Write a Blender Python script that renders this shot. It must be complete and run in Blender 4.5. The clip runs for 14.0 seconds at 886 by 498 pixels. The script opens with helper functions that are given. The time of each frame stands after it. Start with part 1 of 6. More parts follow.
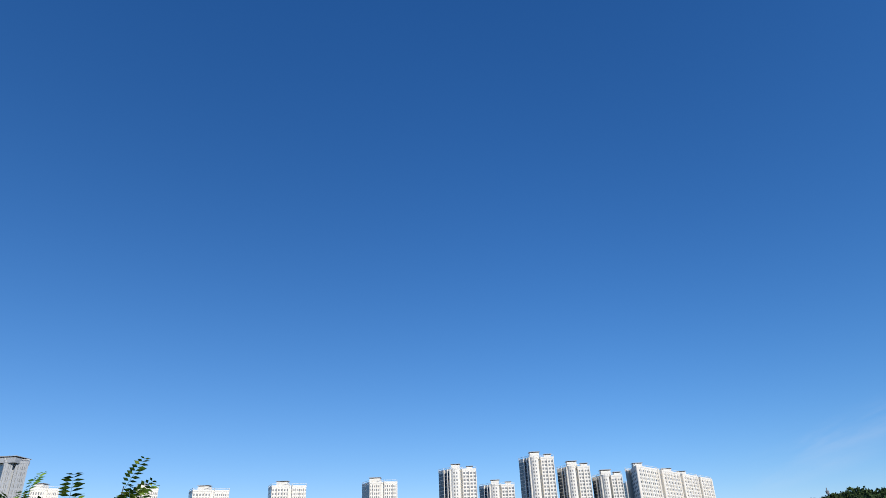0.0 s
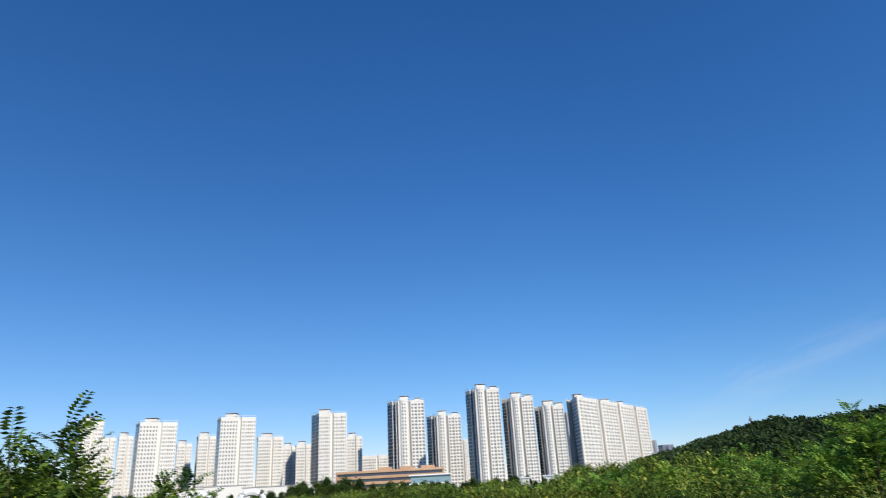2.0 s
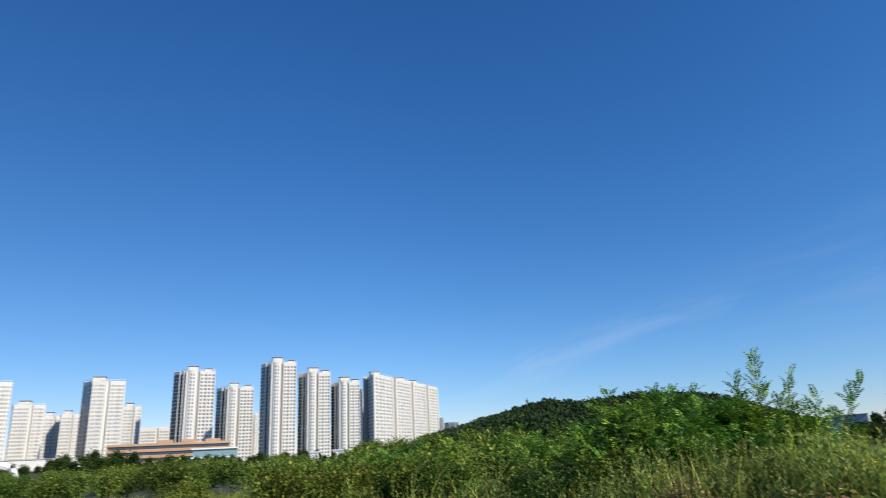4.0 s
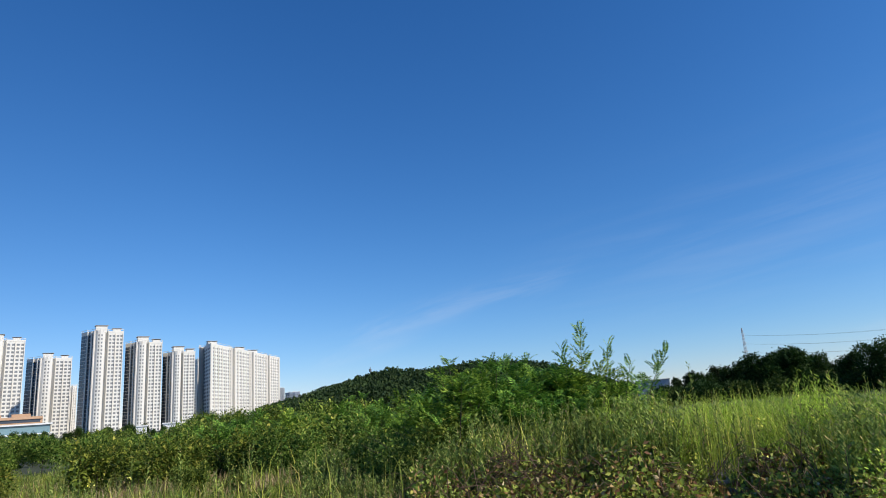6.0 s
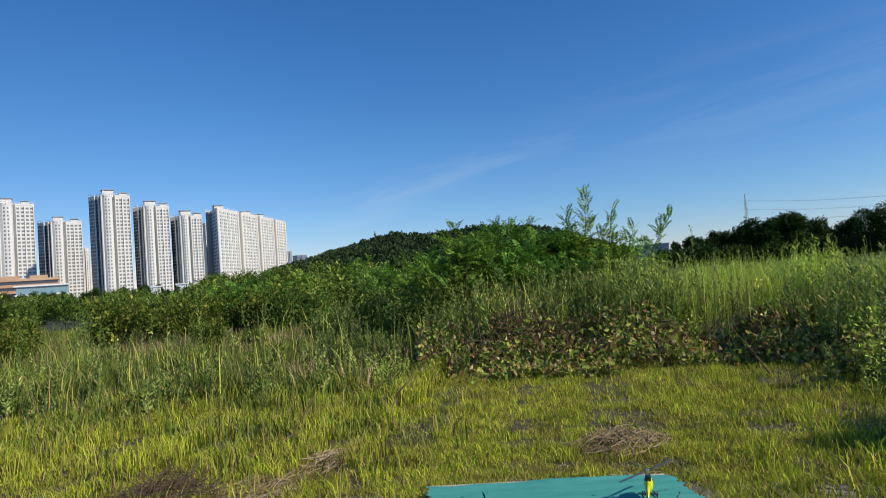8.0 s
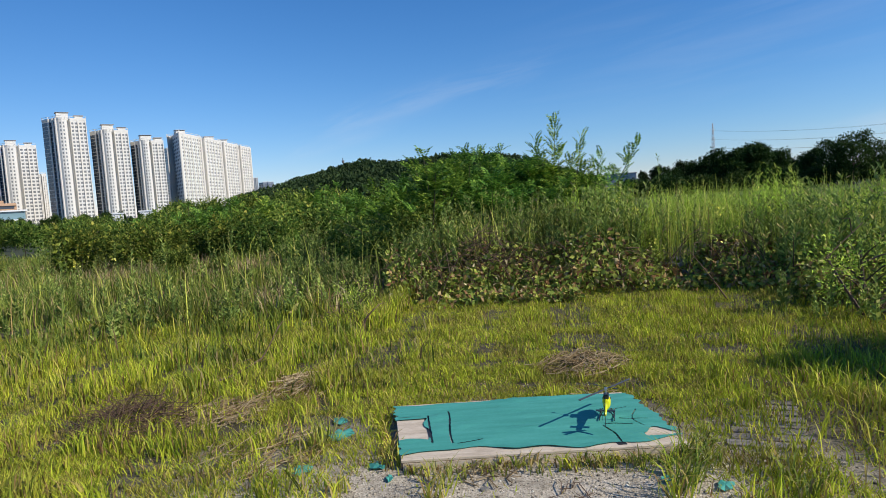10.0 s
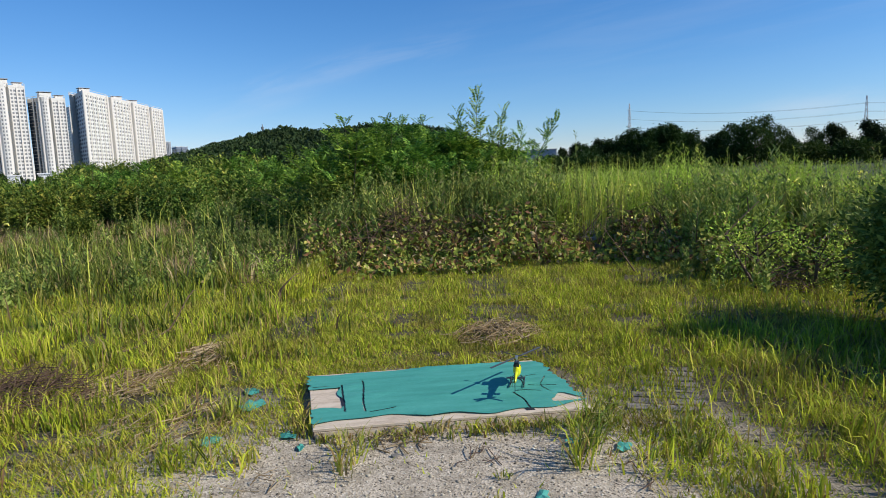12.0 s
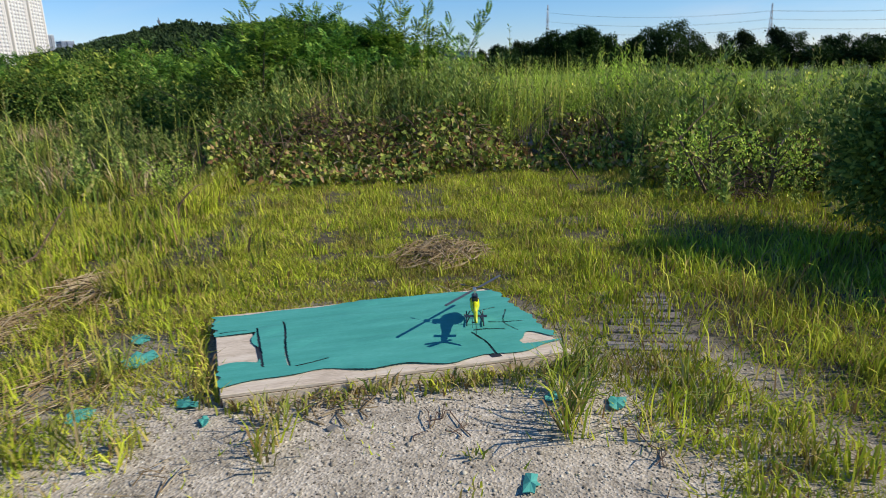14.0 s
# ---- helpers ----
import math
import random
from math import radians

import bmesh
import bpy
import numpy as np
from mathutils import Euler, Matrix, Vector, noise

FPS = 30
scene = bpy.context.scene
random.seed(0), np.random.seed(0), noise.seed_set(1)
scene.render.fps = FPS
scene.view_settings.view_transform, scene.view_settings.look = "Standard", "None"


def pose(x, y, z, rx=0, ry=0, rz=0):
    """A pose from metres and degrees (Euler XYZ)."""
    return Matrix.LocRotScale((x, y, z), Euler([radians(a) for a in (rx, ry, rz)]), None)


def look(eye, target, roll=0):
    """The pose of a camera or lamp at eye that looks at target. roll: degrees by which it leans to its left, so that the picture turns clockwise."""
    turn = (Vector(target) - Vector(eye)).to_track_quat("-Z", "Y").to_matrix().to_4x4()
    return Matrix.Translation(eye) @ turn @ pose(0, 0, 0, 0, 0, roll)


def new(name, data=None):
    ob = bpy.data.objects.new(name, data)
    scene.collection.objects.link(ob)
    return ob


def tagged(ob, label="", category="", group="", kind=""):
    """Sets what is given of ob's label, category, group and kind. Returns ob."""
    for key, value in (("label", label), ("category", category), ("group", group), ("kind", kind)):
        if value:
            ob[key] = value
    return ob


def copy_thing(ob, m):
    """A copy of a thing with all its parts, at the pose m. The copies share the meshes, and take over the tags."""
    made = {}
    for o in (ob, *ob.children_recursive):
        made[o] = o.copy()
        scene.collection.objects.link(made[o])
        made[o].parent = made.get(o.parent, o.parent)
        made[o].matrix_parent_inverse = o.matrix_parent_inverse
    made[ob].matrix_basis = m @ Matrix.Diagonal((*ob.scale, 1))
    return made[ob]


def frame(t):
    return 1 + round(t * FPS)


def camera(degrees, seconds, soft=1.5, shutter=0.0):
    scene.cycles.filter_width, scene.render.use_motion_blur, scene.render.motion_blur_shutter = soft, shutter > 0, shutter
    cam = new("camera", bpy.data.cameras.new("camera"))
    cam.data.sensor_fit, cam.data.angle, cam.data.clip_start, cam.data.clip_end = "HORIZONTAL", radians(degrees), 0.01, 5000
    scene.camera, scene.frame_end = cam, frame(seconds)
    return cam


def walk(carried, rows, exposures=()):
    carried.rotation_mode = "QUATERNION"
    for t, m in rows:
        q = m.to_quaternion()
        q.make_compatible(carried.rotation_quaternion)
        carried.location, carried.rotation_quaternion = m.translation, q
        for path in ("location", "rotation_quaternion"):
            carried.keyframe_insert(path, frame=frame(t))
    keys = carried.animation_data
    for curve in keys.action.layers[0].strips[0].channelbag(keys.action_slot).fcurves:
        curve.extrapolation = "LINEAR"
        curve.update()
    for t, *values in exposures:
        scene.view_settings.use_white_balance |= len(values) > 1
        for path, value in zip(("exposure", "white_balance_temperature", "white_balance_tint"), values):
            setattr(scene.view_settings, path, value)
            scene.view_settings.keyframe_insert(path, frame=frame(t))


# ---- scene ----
cam = camera(68.7, 14.0, soft=0.75, shutter=0.4)
PATH = [
    (0.0, pose(-0.028, -0.063, 1.501, 116.35, 2.06, 3.21)),
    (0.5, pose(-0.028, -0.063, 1.501, 116.29, 2.23, 3.50)),
    (1.0, pose(-0.028, -0.063, 1.501, 115.78, 2.59, 4.36)),
    (1.5, pose(-0.028, -0.063, 1.501, 112.80, 3.36, 2.76)),
    (2.0, pose(-0.028, -0.064, 1.501, 110.58, 2.94, -1.13)),
    (2.5, pose(-0.028, -0.064, 1.502, 109.21, 1.95, -5.09)),
    (3.0, pose(-0.028, -0.064, 1.503, 109.70, 1.59, -8.35)),
    (3.5, pose(-0.029, -0.065, 1.504, 108.93, 2.31, -12.82)),
    (4.0, pose(-0.029, -0.066, 1.505, 107.67, 2.80, -18.67)),
    (4.2, pose(-0.029, -0.066, 1.506, 107.20, 2.66, -20.89)),
    (6.3, pose(-0.031, -0.069, 1.519, 103.55, 4.65, -32.81)),
    (6.5, pose(-0.022, -0.073, 1.518, 102.76, 4.79, -32.86)),
    (7.0, pose(-0.043, -0.019, 1.512, 101.11, 4.05, -32.39)),
    (7.5, pose(-0.070, 0.036, 1.523, 95.73, 3.79, -32.29)),
    (8.0, pose(-0.066, -0.037, 1.493, 92.37, 4.10, -31.83)),
    (8.5, pose(-0.076, -0.053, 1.483, 89.80, 4.11, -32.49)),
    (8.7, pose(-0.073, -0.051, 1.483, 88.84, 3.88, -32.87)),
    (10.8, pose(-0.043, -0.031, 1.466, 85.01, 3.94, -35.82)),
    (11.0, pose(-0.057, -0.043, 1.465, 84.79, 3.55, -36.58)),
    (11.5, pose(-0.050, -0.059, 1.465, 83.77, 2.74, -39.18)),
    (12.0, pose(-0.014, -0.054, 1.456, 83.03, 2.25, -41.30)),
    (12.5, pose(0.044, -0.048, 1.447, 82.13, 1.73, -41.73)),
    (13.0, pose(0.109, 0.100, 1.411, 80.40, 0.20, -40.39)),
    (13.5, pose(0.213, 0.375, 1.430, 77.02, 0.74, -45.04)),
    (14.0, pose(0.461, 0.667, 1.366, 74.51, 1.40, -48.52)),
]
EXPOSURES = [(0.0, -0.04), (6.3, -0.06), (8.5, -0.22), (10.8, -0.06), (13.0, -0.08), (14.0, 0.0)]
walk(cam, PATH, EXPOSURES)

# ---- world and sun ----
SUN_AZ, SUN_EL = 145.0, 35.0          # degrees clockwise from +y, degrees above the horizon
world = bpy.data.worlds.new("world")
scene.world = world
world.use_nodes = True
wt = world.node_tree
wt.nodes.clear()
w_out = wt.nodes.new("ShaderNodeOutputWorld")
w_bg = wt.nodes.new("ShaderNodeBackground")
w_bg.inputs["Strength"].default_value = 0.1
w_sky = wt.nodes.new("ShaderNodeTexSky")
w_sky.sky_type = "NISHITA"
w_sky.sun_disc = False
w_sky.sun_elevation = radians(SUN_EL)
w_sky.sun_rotation = radians(SUN_AZ)
w_sky.altitude = 0
w_sky.air_density = 1.0
w_sky.dust_density = 0.0
w_sky.ozone_density = 3.0
def w_math(op, a, b=None, c=None):
    n = wt.nodes.new("ShaderNodeMath")
    n.operation = op
    for sock, val in zip(n.inputs, (a, b, c)):
        if val is None:
            continue
        if isinstance(val, (int, float)):
            sock.default_value = val
        else:
            wt.links.new(val, sock)
    return n.outputs[0]


def w_step(lo, hi, v):
    n = wt.nodes.new("ShaderNodeMapRange")
    n.interpolation_type = "SMOOTHSTEP"
    n.inputs["From Min"].default_value, n.inputs["From Max"].default_value = lo, hi
    wt.links.new(v, n.inputs["Value"])
    return n.outputs[0]


# clear deep blue of a dry summer morning: each channel's own contrast and strength
sep = wt.nodes.new("ShaderNodeSeparateColor")
wt.links.new(w_sky.outputs["Color"], sep.inputs[0])
comb = wt.nodes.new("ShaderNodeCombineColor")
for k, (power, gain) in enumerate(((1.5, 11.6), (1.12, 10.8), (0.97, 13.6))):
    v = w_math("MULTIPLY", sep.outputs[k], 0.1)
    v = w_math("POWER", v, power)
    wt.links.new(w_math("MULTIPLY", v, gain), comb.inputs[k])
# thin cirrus: streaks that rise to the right over the hill, a low bank above the pylons
tcw = wt.nodes.new("ShaderNodeTexCoord")
sx = wt.nodes.new("ShaderNodeSeparateXYZ")
wt.links.new(tcw.outputs["Generated"], sx.inputs[0])
w_az = w_math("MULTIPLY", w_math("ARCTAN2", sx.outputs[0], sx.outputs[1]), 57.2958)
w_el = w_math("MULTIPLY", w_math("ARCSINE", sx.outputs[2]), 57.2958)


def streaks(slope, at_az, at_el, thick, az0, az1, az2, az3, stretch, strength):
    off = w_math("SUBTRACT", w_el, w_math("MULTIPLY_ADD", w_math("SUBTRACT", w_az, at_az), slope, at_el))
    cv = wt.nodes.new("ShaderNodeCombineXYZ")
    wt.links.new(w_math("MULTIPLY", w_az, stretch), cv.inputs[0])
    wt.links.new(w_math("MULTIPLY", off, 0.55), cv.inputs[1])
    n = wt.nodes.new("ShaderNodeTexNoise")
    n.inputs["Scale"].default_value, n.inputs["Detail"].default_value = 1.0, 6.0
    n.inputs["Roughness"].default_value, n.inputs["Distortion"].default_value = 0.6, 0.4
    wt.links.new(cv.outputs[0], n.inputs["Vector"])
    band = w_math("POWER", 2.718, w_math("MULTIPLY", w_math("POWER", w_math("DIVIDE", w_math("ABSOLUTE", off), thick), 2.0), -1.0))
    wide = w_math("MULTIPLY", w_step(az0, az1, w_az), w_math("SUBTRACT", 1.0, w_step(az2, az3, w_az)))
    v = w_math("MULTIPLY", w_math("MULTIPLY", band, wide), w_step(0.38, 0.72, n.outputs["Fac"]))
    return w_math("MULTIPLY", v, strength)


cloud = w_math("ADD", streaks(0.22, 30, 8.2, 1.1, 20, 27, 36, 50, 0.10, 0.17), streaks(0.2, 26, 5.8, 0.6, 20, 23, 27, 32, 0.12, 0.11))
cloud = w_math("ADD", cloud, streaks(0.10, 50, 11.0, 5.0, 33, 60, 100, 130, 0.05, 0.07))
cloud = w_math("ADD", cloud, streaks(0.05, 74, 3.7, 1.0, 62, 72, 110, 140, 0.12, 0.30))
w_mix = wt.nodes.new("ShaderNodeMix")
w_mix.data_type = "RGBA"
w_mix.inputs[7].default_value = (7.4, 7.9, 8.8, 1)
wt.links.new(cloud, w_mix.inputs[0])
away = wt.nodes.new("ShaderNodeVectorMath")
away.operation = "DOT_PRODUCT"
away.inputs[1].default_value = (-0.64, 0.77, 0.0)
wt.links.new(tcw.outputs["Generated"], away.inputs[0])
depth = w_math("MULTIPLY_ADD", w_step(0.55, 1.0, away.outputs["Value"]), -0.18, 1.02)
deep = wt.nodes.new("ShaderNodeVectorMath")
deep.operation = "SCALE"
wt.links.new(comb.outputs[0], deep.inputs[0])
wt.links.new(depth, deep.inputs["Scale"])
wt.links.new(deep.outputs[0], w_mix.inputs[6])
wt.links.new(w_mix.outputs[2], w_bg.inputs["Color"])
wt.links.new(w_bg.outputs["Background"], w_out.inputs["Surface"])

sun_data = bpy.data.lights.new("sun", "SUN")
sun_data.energy = 5.0
sun_data.angle = radians(0.53)
sun_data.color = (1.0, 0.93, 0.82)
sun = new("sun", sun_data)
a, e = radians(SUN_AZ), radians(SUN_EL)
SUN_DIR = Vector((math.sin(a) * math.cos(e), math.cos(a) * math.cos(e), math.sin(e)))
sun.matrix_world = look(SUN_DIR * 50, (0, 0, 0))

# ---- materials ----


def ramp_stops(node, stops):
    els = node.color_ramp.elements
    while len(els) > 1:
        els.remove(els[-1])
    els[0].position, els[0].color = stops[0][0], (*stops[0][1], 1)
    for p, c in stops[1:]:
        e = els.new(p)
        e.color = (*c, 1)


def base_material(name, rough=0.8, metallic=0.0):
    m = bpy.data.materials.new(name)
    m.use_nodes = True
    b = m.node_tree.nodes["Principled BSDF"]
    b.inputs["Roughness"].default_value = rough
    b.inputs["Metallic"].default_value = metallic
    return m, m.node_tree, b


def noise_node(nt, scale, detail=4.0, rough=0.6, vec=None):
    n = nt.nodes.new("ShaderNodeTexNoise")
    n.inputs["Scale"].default_value = scale
    n.inputs["Detail"].default_value = detail
    n.inputs["Roughness"].default_value = rough
    if vec is not None:
        nt.links.new(vec, n.inputs["Vector"])
    return n


def mix_color(nt, fac, a, b, blend="MIX"):
    n = nt.nodes.new("ShaderNodeMix")
    n.data_type, n.blend_type = "RGBA", blend
    for sock, val in ((n.inputs[0], fac), (n.inputs[6], a), (n.inputs[7], b)):
        if isinstance(val, (int, float)):
            sock.default_value = val
        elif isinstance(val, tuple):
            sock.default_value = (*val, 1)
        else:
            nt.links.new(val, sock)
    return n.outputs[2]


def leaf_material(name, stops, rough=0.55, translucent=0.22, patch=0.35, patch_scale=0.6, plant_tone=0.0, dry=0.0):
    """Foliage: each leaf its own tone from the stops, slow patches of tone over metres, some light through."""
    m, nt, b = base_material(name, rough)
    geo = nt.nodes.new("ShaderNodeNewGeometry")
    ramp = nt.nodes.new("ShaderNodeValToRGB")
    ramp_stops(ramp, stops)
    nt.links.new(geo.outputs["Random Per Island"], ramp.inputs["Fac"])
    n = noise_node(nt, patch_scale, 3.0, 0.6, geo.outputs["Position"])
    r2 = nt.nodes.new("ShaderNodeValToRGB")
    lo, hi = 1 - patch, 1 + patch * 0.5
    ramp_stops(r2, [(0.3, (lo, lo, lo * 0.95)), (0.7, (hi, hi, hi * 0.9))])
    nt.links.new(n.outputs["Fac"], r2.inputs["Fac"])
    col = mix_color(nt, 1.0, ramp.outputs["Color"], r2.outputs["Color"], "MULTIPLY")
    if dry:
        # worn places where the blades have gone brown
        nd = noise_node(nt, 1.5, 5.0, 0.65, geo.outputs["Position"])
        worn = nt.nodes.new("ShaderNodeMapRange")
        worn.inputs["From Min"].default_value, worn.inputs["From Max"].default_value = 0.50, 0.66
        worn.inputs["To Max"].default_value = dry
        nt.links.new(nd.outputs["Fac"], worn.inputs["Value"])
        col = mix_color(nt, worn.outputs[0], col, (0.20, 0.135, 0.055))
    # every plant a little greener or more olive than the next
    oi = nt.nodes.new("ShaderNodeObjectInfo")
    r3 = nt.nodes.new("ShaderNodeValToRGB")
    ramp_stops(r3, [(0.0, (0.72, 0.84, 0.85)), (0.5, (1.0, 1.0, 1.0)), (1.0, (1.30, 1.10, 0.95))])
    nt.links.new(oi.outputs["Random"], r3.inputs["Fac"])
    col = mix_color(nt, plant_tone, col, mix_color(nt, 1.0, col, r3.outputs["Color"], "MULTIPLY"))
    if translucent:
        # a share goes through the leaf, on top of what it throws back
        share = 1 / (1 - translucent)
        col = mix_color(nt, 1.0, col, (share, share, share), "MULTIPLY")
    nt.links.new(col, b.inputs["Base Color"])
    b.inputs["Specular IOR Level"].default_value = 0.08
    tr = nt.nodes.new("ShaderNodeBsdfTranslucent")
    nt.links.new(col, tr.inputs["Color"])
    mx = nt.nodes.new("ShaderNodeMixShader")
    mx.inputs[0].default_value = translucent
    nt.links.new(b.outputs[0], mx.inputs[1])
    nt.links.new(tr.outputs[0], mx.inputs[2])
    nt.links.new(mx.outputs[0], nt.nodes["Material Output"].inputs["Surface"])
    return m


def surface_material(name, stops, scale, rough=0.8, bump=0.3, fine=8.0, metallic=0.0, stretch=(1, 1, 1), obj_random=0.0):
    """A surface with tone variation at two scales, and relief."""
    m, nt, b = base_material(name, rough, metallic)
    tc = nt.nodes.new("ShaderNodeTexCoord")
    mp = nt.nodes.new("ShaderNodeMapping")
    mp.inputs["Scale"].default_value = stretch
    nt.links.new(tc.outputs["Object"], mp.inputs["Vector"])
    n1 = noise_node(nt, scale, 5.0, 0.6, mp.outputs["Vector"])
    n2 = noise_node(nt, scale * fine, 4.0, 0.7, mp.outputs["Vector"])
    ramp = nt.nodes.new("ShaderNodeValToRGB")
    ramp_stops(ramp, stops)
    mix = nt.nodes.new("ShaderNodeMath")
    mix.operation = "MULTIPLY_ADD"
    mix.inputs[1].default_value = 0.45
    nt.links.new(n2.outputs["Fac"], mix.inputs[0])
    half = nt.nodes.new("ShaderNodeMath")
    half.operation = "MULTIPLY"
    half.inputs[1].default_value = 0.55
    nt.links.new(n1.outputs["Fac"], half.inputs[0])
    nt.links.new(half.outputs[0], mix.inputs[2])
    nt.links.new(mix.outputs[0], ramp.inputs["Fac"])
    col = ramp.outputs["Color"]
    if obj_random:
        oi = nt.nodes.new("ShaderNodeObjectInfo")
        r2 = nt.nodes.new("ShaderNodeValToRGB")
        ramp_stops(r2, [(0, (1 - obj_random,) * 3), (1, (1 + obj_random * 0.4,) * 3)])
        nt.links.new(oi.outputs["Random"], r2.inputs["Fac"])
        col = mix_color(nt, 1.0, col, r2.outputs["Color"], "MULTIPLY")
    nt.links.new(col, b.inputs["Base Color"])
    if bump:
        bp = nt.nodes.new("ShaderNodeBump")
        bp.inputs["Strength"].default_value = bump
        bp.inputs["Distance"].default_value = 0.02
        nt.links.new(mix.outputs[0], bp.inputs["Height"])
        nt.links.new(bp.outputs["Normal"], b.inputs["Normal"])
    return m


def g(v, s=0.0):
    return (v * (1 + s), v, v * (1 - s))


M_LAWN = leaf_material("lawn_blades", [(0.0, (0.16, 0.235, 0.026)), (0.3, (0.36, 0.42, 0.036)), (0.66, (0.51, 0.52, 0.05)), (0.8, (0.46, 0.38, 0.11)), (0.9, (0.30, 0.21, 0.09)), (1.0, (0.13, 0.07, 0.04))], patch=0.4, patch_scale=1.8, dry=0.5)
M_MEADOW = leaf_material("meadow_blades", [(0, (0.0713, 0.119, 0.0238)), (0.45, (0.166, 0.214, 0.0356)), (0.78, (0.261, 0.273, 0.0554)), (0.9, (0.317, 0.261, 0.127)), (1, (0.174, 0.111, 0.0634))], patch=0.55, patch_scale=0.8)
M_WEED = leaf_material("weed_leaves", [(0, (0.189, 0.315, 0.046)), (0.45, (0.414, 0.561, 0.0788)), (0.85, (0.628, 0.711, 0.118)), (0.95, (0.628, 0.575, 0.21)), (1, (0.303, 0.218, 0.118))], patch=0.5, patch_scale=0.9)
M_STEM = surface_material("weed_stems", [(0.3, (0.10, 0.09, 0.03)), (0.7, (0.20, 0.18, 0.06))], 4.0, bump=0)
M_LOCUST = leaf_material("locust_leaves", [(0.0, (0.0405, 0.101, 0.0189)), (0.5, (0.115, 0.23, 0.0351)), (0.85, (0.216, 0.351, 0.054)), (1.0, (0.378, 0.486, 0.081))], patch=0.3, patch_scale=0.5, plant_tone=1.0)
M_SHRUB = leaf_material("shrub_leaves", [(0.0, (0.031, 0.0671, 0.0134)), (0.5, (0.0929, 0.155, 0.0268)), (0.85, (0.186, 0.248, 0.0464)), (1.0, (0.33, 0.351, 0.0826))], patch=0.45, patch_scale=0.2, plant_tone=1.0)
M_BRAMBLE = leaf_material("bramble_leaves", [(0, (0.0999, 0.149, 0.0299)), (0.4, (0.249, 0.309, 0.0596)), (0.62, (0.417, 0.428, 0.0999)), (0.74, (0.299, 0.179, 0.0792)), (0.84, (0.139, 0.0596, 0.0348)), (0.95, (0.37, 0.259, 0.13)), (1, (0.592, 0.509, 0.315))], patch=0.5, patch_scale=1.2)
M_TREE = leaf_material("tree_leaves", [(0.0, (0.018, 0.04, 0.010)), (0.6, (0.03, 0.065, 0.014)), (1.0, (0.06, 0.09, 0.02))], patch=0.3, patch_scale=0.15, translucent=0.15, plant_tone=1.0)
M_PINE = leaf_material("pine_needles", [(0.0, (0.014, 0.03, 0.010)), (0.7, (0.024, 0.045, 0.014)), (1.0, (0.045, 0.06, 0.018))], patch=0.3, patch_scale=0.15, translucent=0.1, plant_tone=1.0)
# greens lifted and blued: the distance haze is mixed into the leaf colour
M_FOREST = leaf_material("forest_crowns", [(0.0, (0.022, 0.042, 0.018)), (0.6, (0.04, 0.07, 0.026)), (1.0, (0.065, 0.095, 0.032))], patch=0.35, patch_scale=0.03, translucent=0.1)
M_STRAW = leaf_material("dry_straw", [(0.0, (0.22, 0.143, 0.073)), (0.5, (0.396, 0.286, 0.157)), (1.0, (0.55, 0.44, 0.29))], translucent=0.1)
M_TWIG = surface_material("dry_twigs", [(0.3, (0.06, 0.035, 0.02)), (0.7, (0.17, 0.10, 0.06))], 12.0, bump=0)
M_BARK = surface_material("bark", [(0.3, (0.05, 0.035, 0.022)), (0.7, (0.13, 0.10, 0.07))], 9.0, bump=0.5)
M_SAPLING = leaf_material("sapling_leaves", [(0.0, (0.022, 0.05, 0.012)), (0.5, (0.06, 0.115, 0.02)), (0.85, (0.12, 0.19, 0.03)), (1.0, (0.26, 0.33, 0.05))], patch=0.4, patch_scale=0.9, plant_tone=1.0)
M_BUSH = leaf_material("bush_leaves", [(0, (0.0473, 0.0878, 0.0216)), (0.5, (0.115, 0.176, 0.0405)), (1, (0.23, 0.284, 0.0675))], patch=0.25)
M_YELLOW = leaf_material("yellow_petals", [(0.0, (0.66, 0.60, 0.08)), (1.0, (0.76, 0.73, 0.22))], translucent=0.3, patch=0.1)

M_WALL = surface_material("painted_concrete", [(0.3, (0.68, 0.66, 0.61)), (0.7, (0.75, 0.73, 0.68))], 0.05, rough=0.85, bump=0.05)
M_PILASTER = surface_material("cream_painted_concrete", [(0.3, (0.70, 0.66, 0.59)), (0.7, (0.77, 0.73, 0.66))], 0.05, rough=0.85, bump=0.05)
M_SHADE_PANEL = surface_material("blue_grey_render", [(0.3, (0.22, 0.26, 0.33)), (0.7, (0.32, 0.36, 0.42))], 0.08, rough=0.8, bump=0.05)
M_GREY_CLAD = surface_material("grey_cladding", [(0.3, (0.26, 0.28, 0.31)), (0.7, (0.38, 0.40, 0.42))], 0.08, rough=0.6, bump=0.05)
M_ROOF = surface_material("roof_slab_paint", [(0.3, (0.30, 0.30, 0.31)), (0.7, (0.42, 0.42, 0.42))], 0.2, rough=0.8, bump=0.05)
M_GLASS, _nt, _b = base_material("window_glass", 0.15)
_b.inputs["Base Color"].default_value = (0.06, 0.075, 0.10, 1)
# lighter copy of the glass: sunlit brightness put into the base colour
M_GLASS_PALE, _nt, _b = base_material("sunlit_pale_window_glass", 0.2)
_b.inputs["Base Color"].default_value = (0.21, 0.215, 0.22, 1)
M_BRICK = surface_material("brick_red_panels", [(0.3, (0.44, 0.27, 0.16)), (0.7, (0.58, 0.38, 0.24))], 0.15, rough=0.85, bump=0.05)
M_GLAZING, _nt, _b = base_material("pavilion_glazing", 0.12)
_b.inputs["Base Color"].default_value = (0.20, 0.32, 0.36, 1)
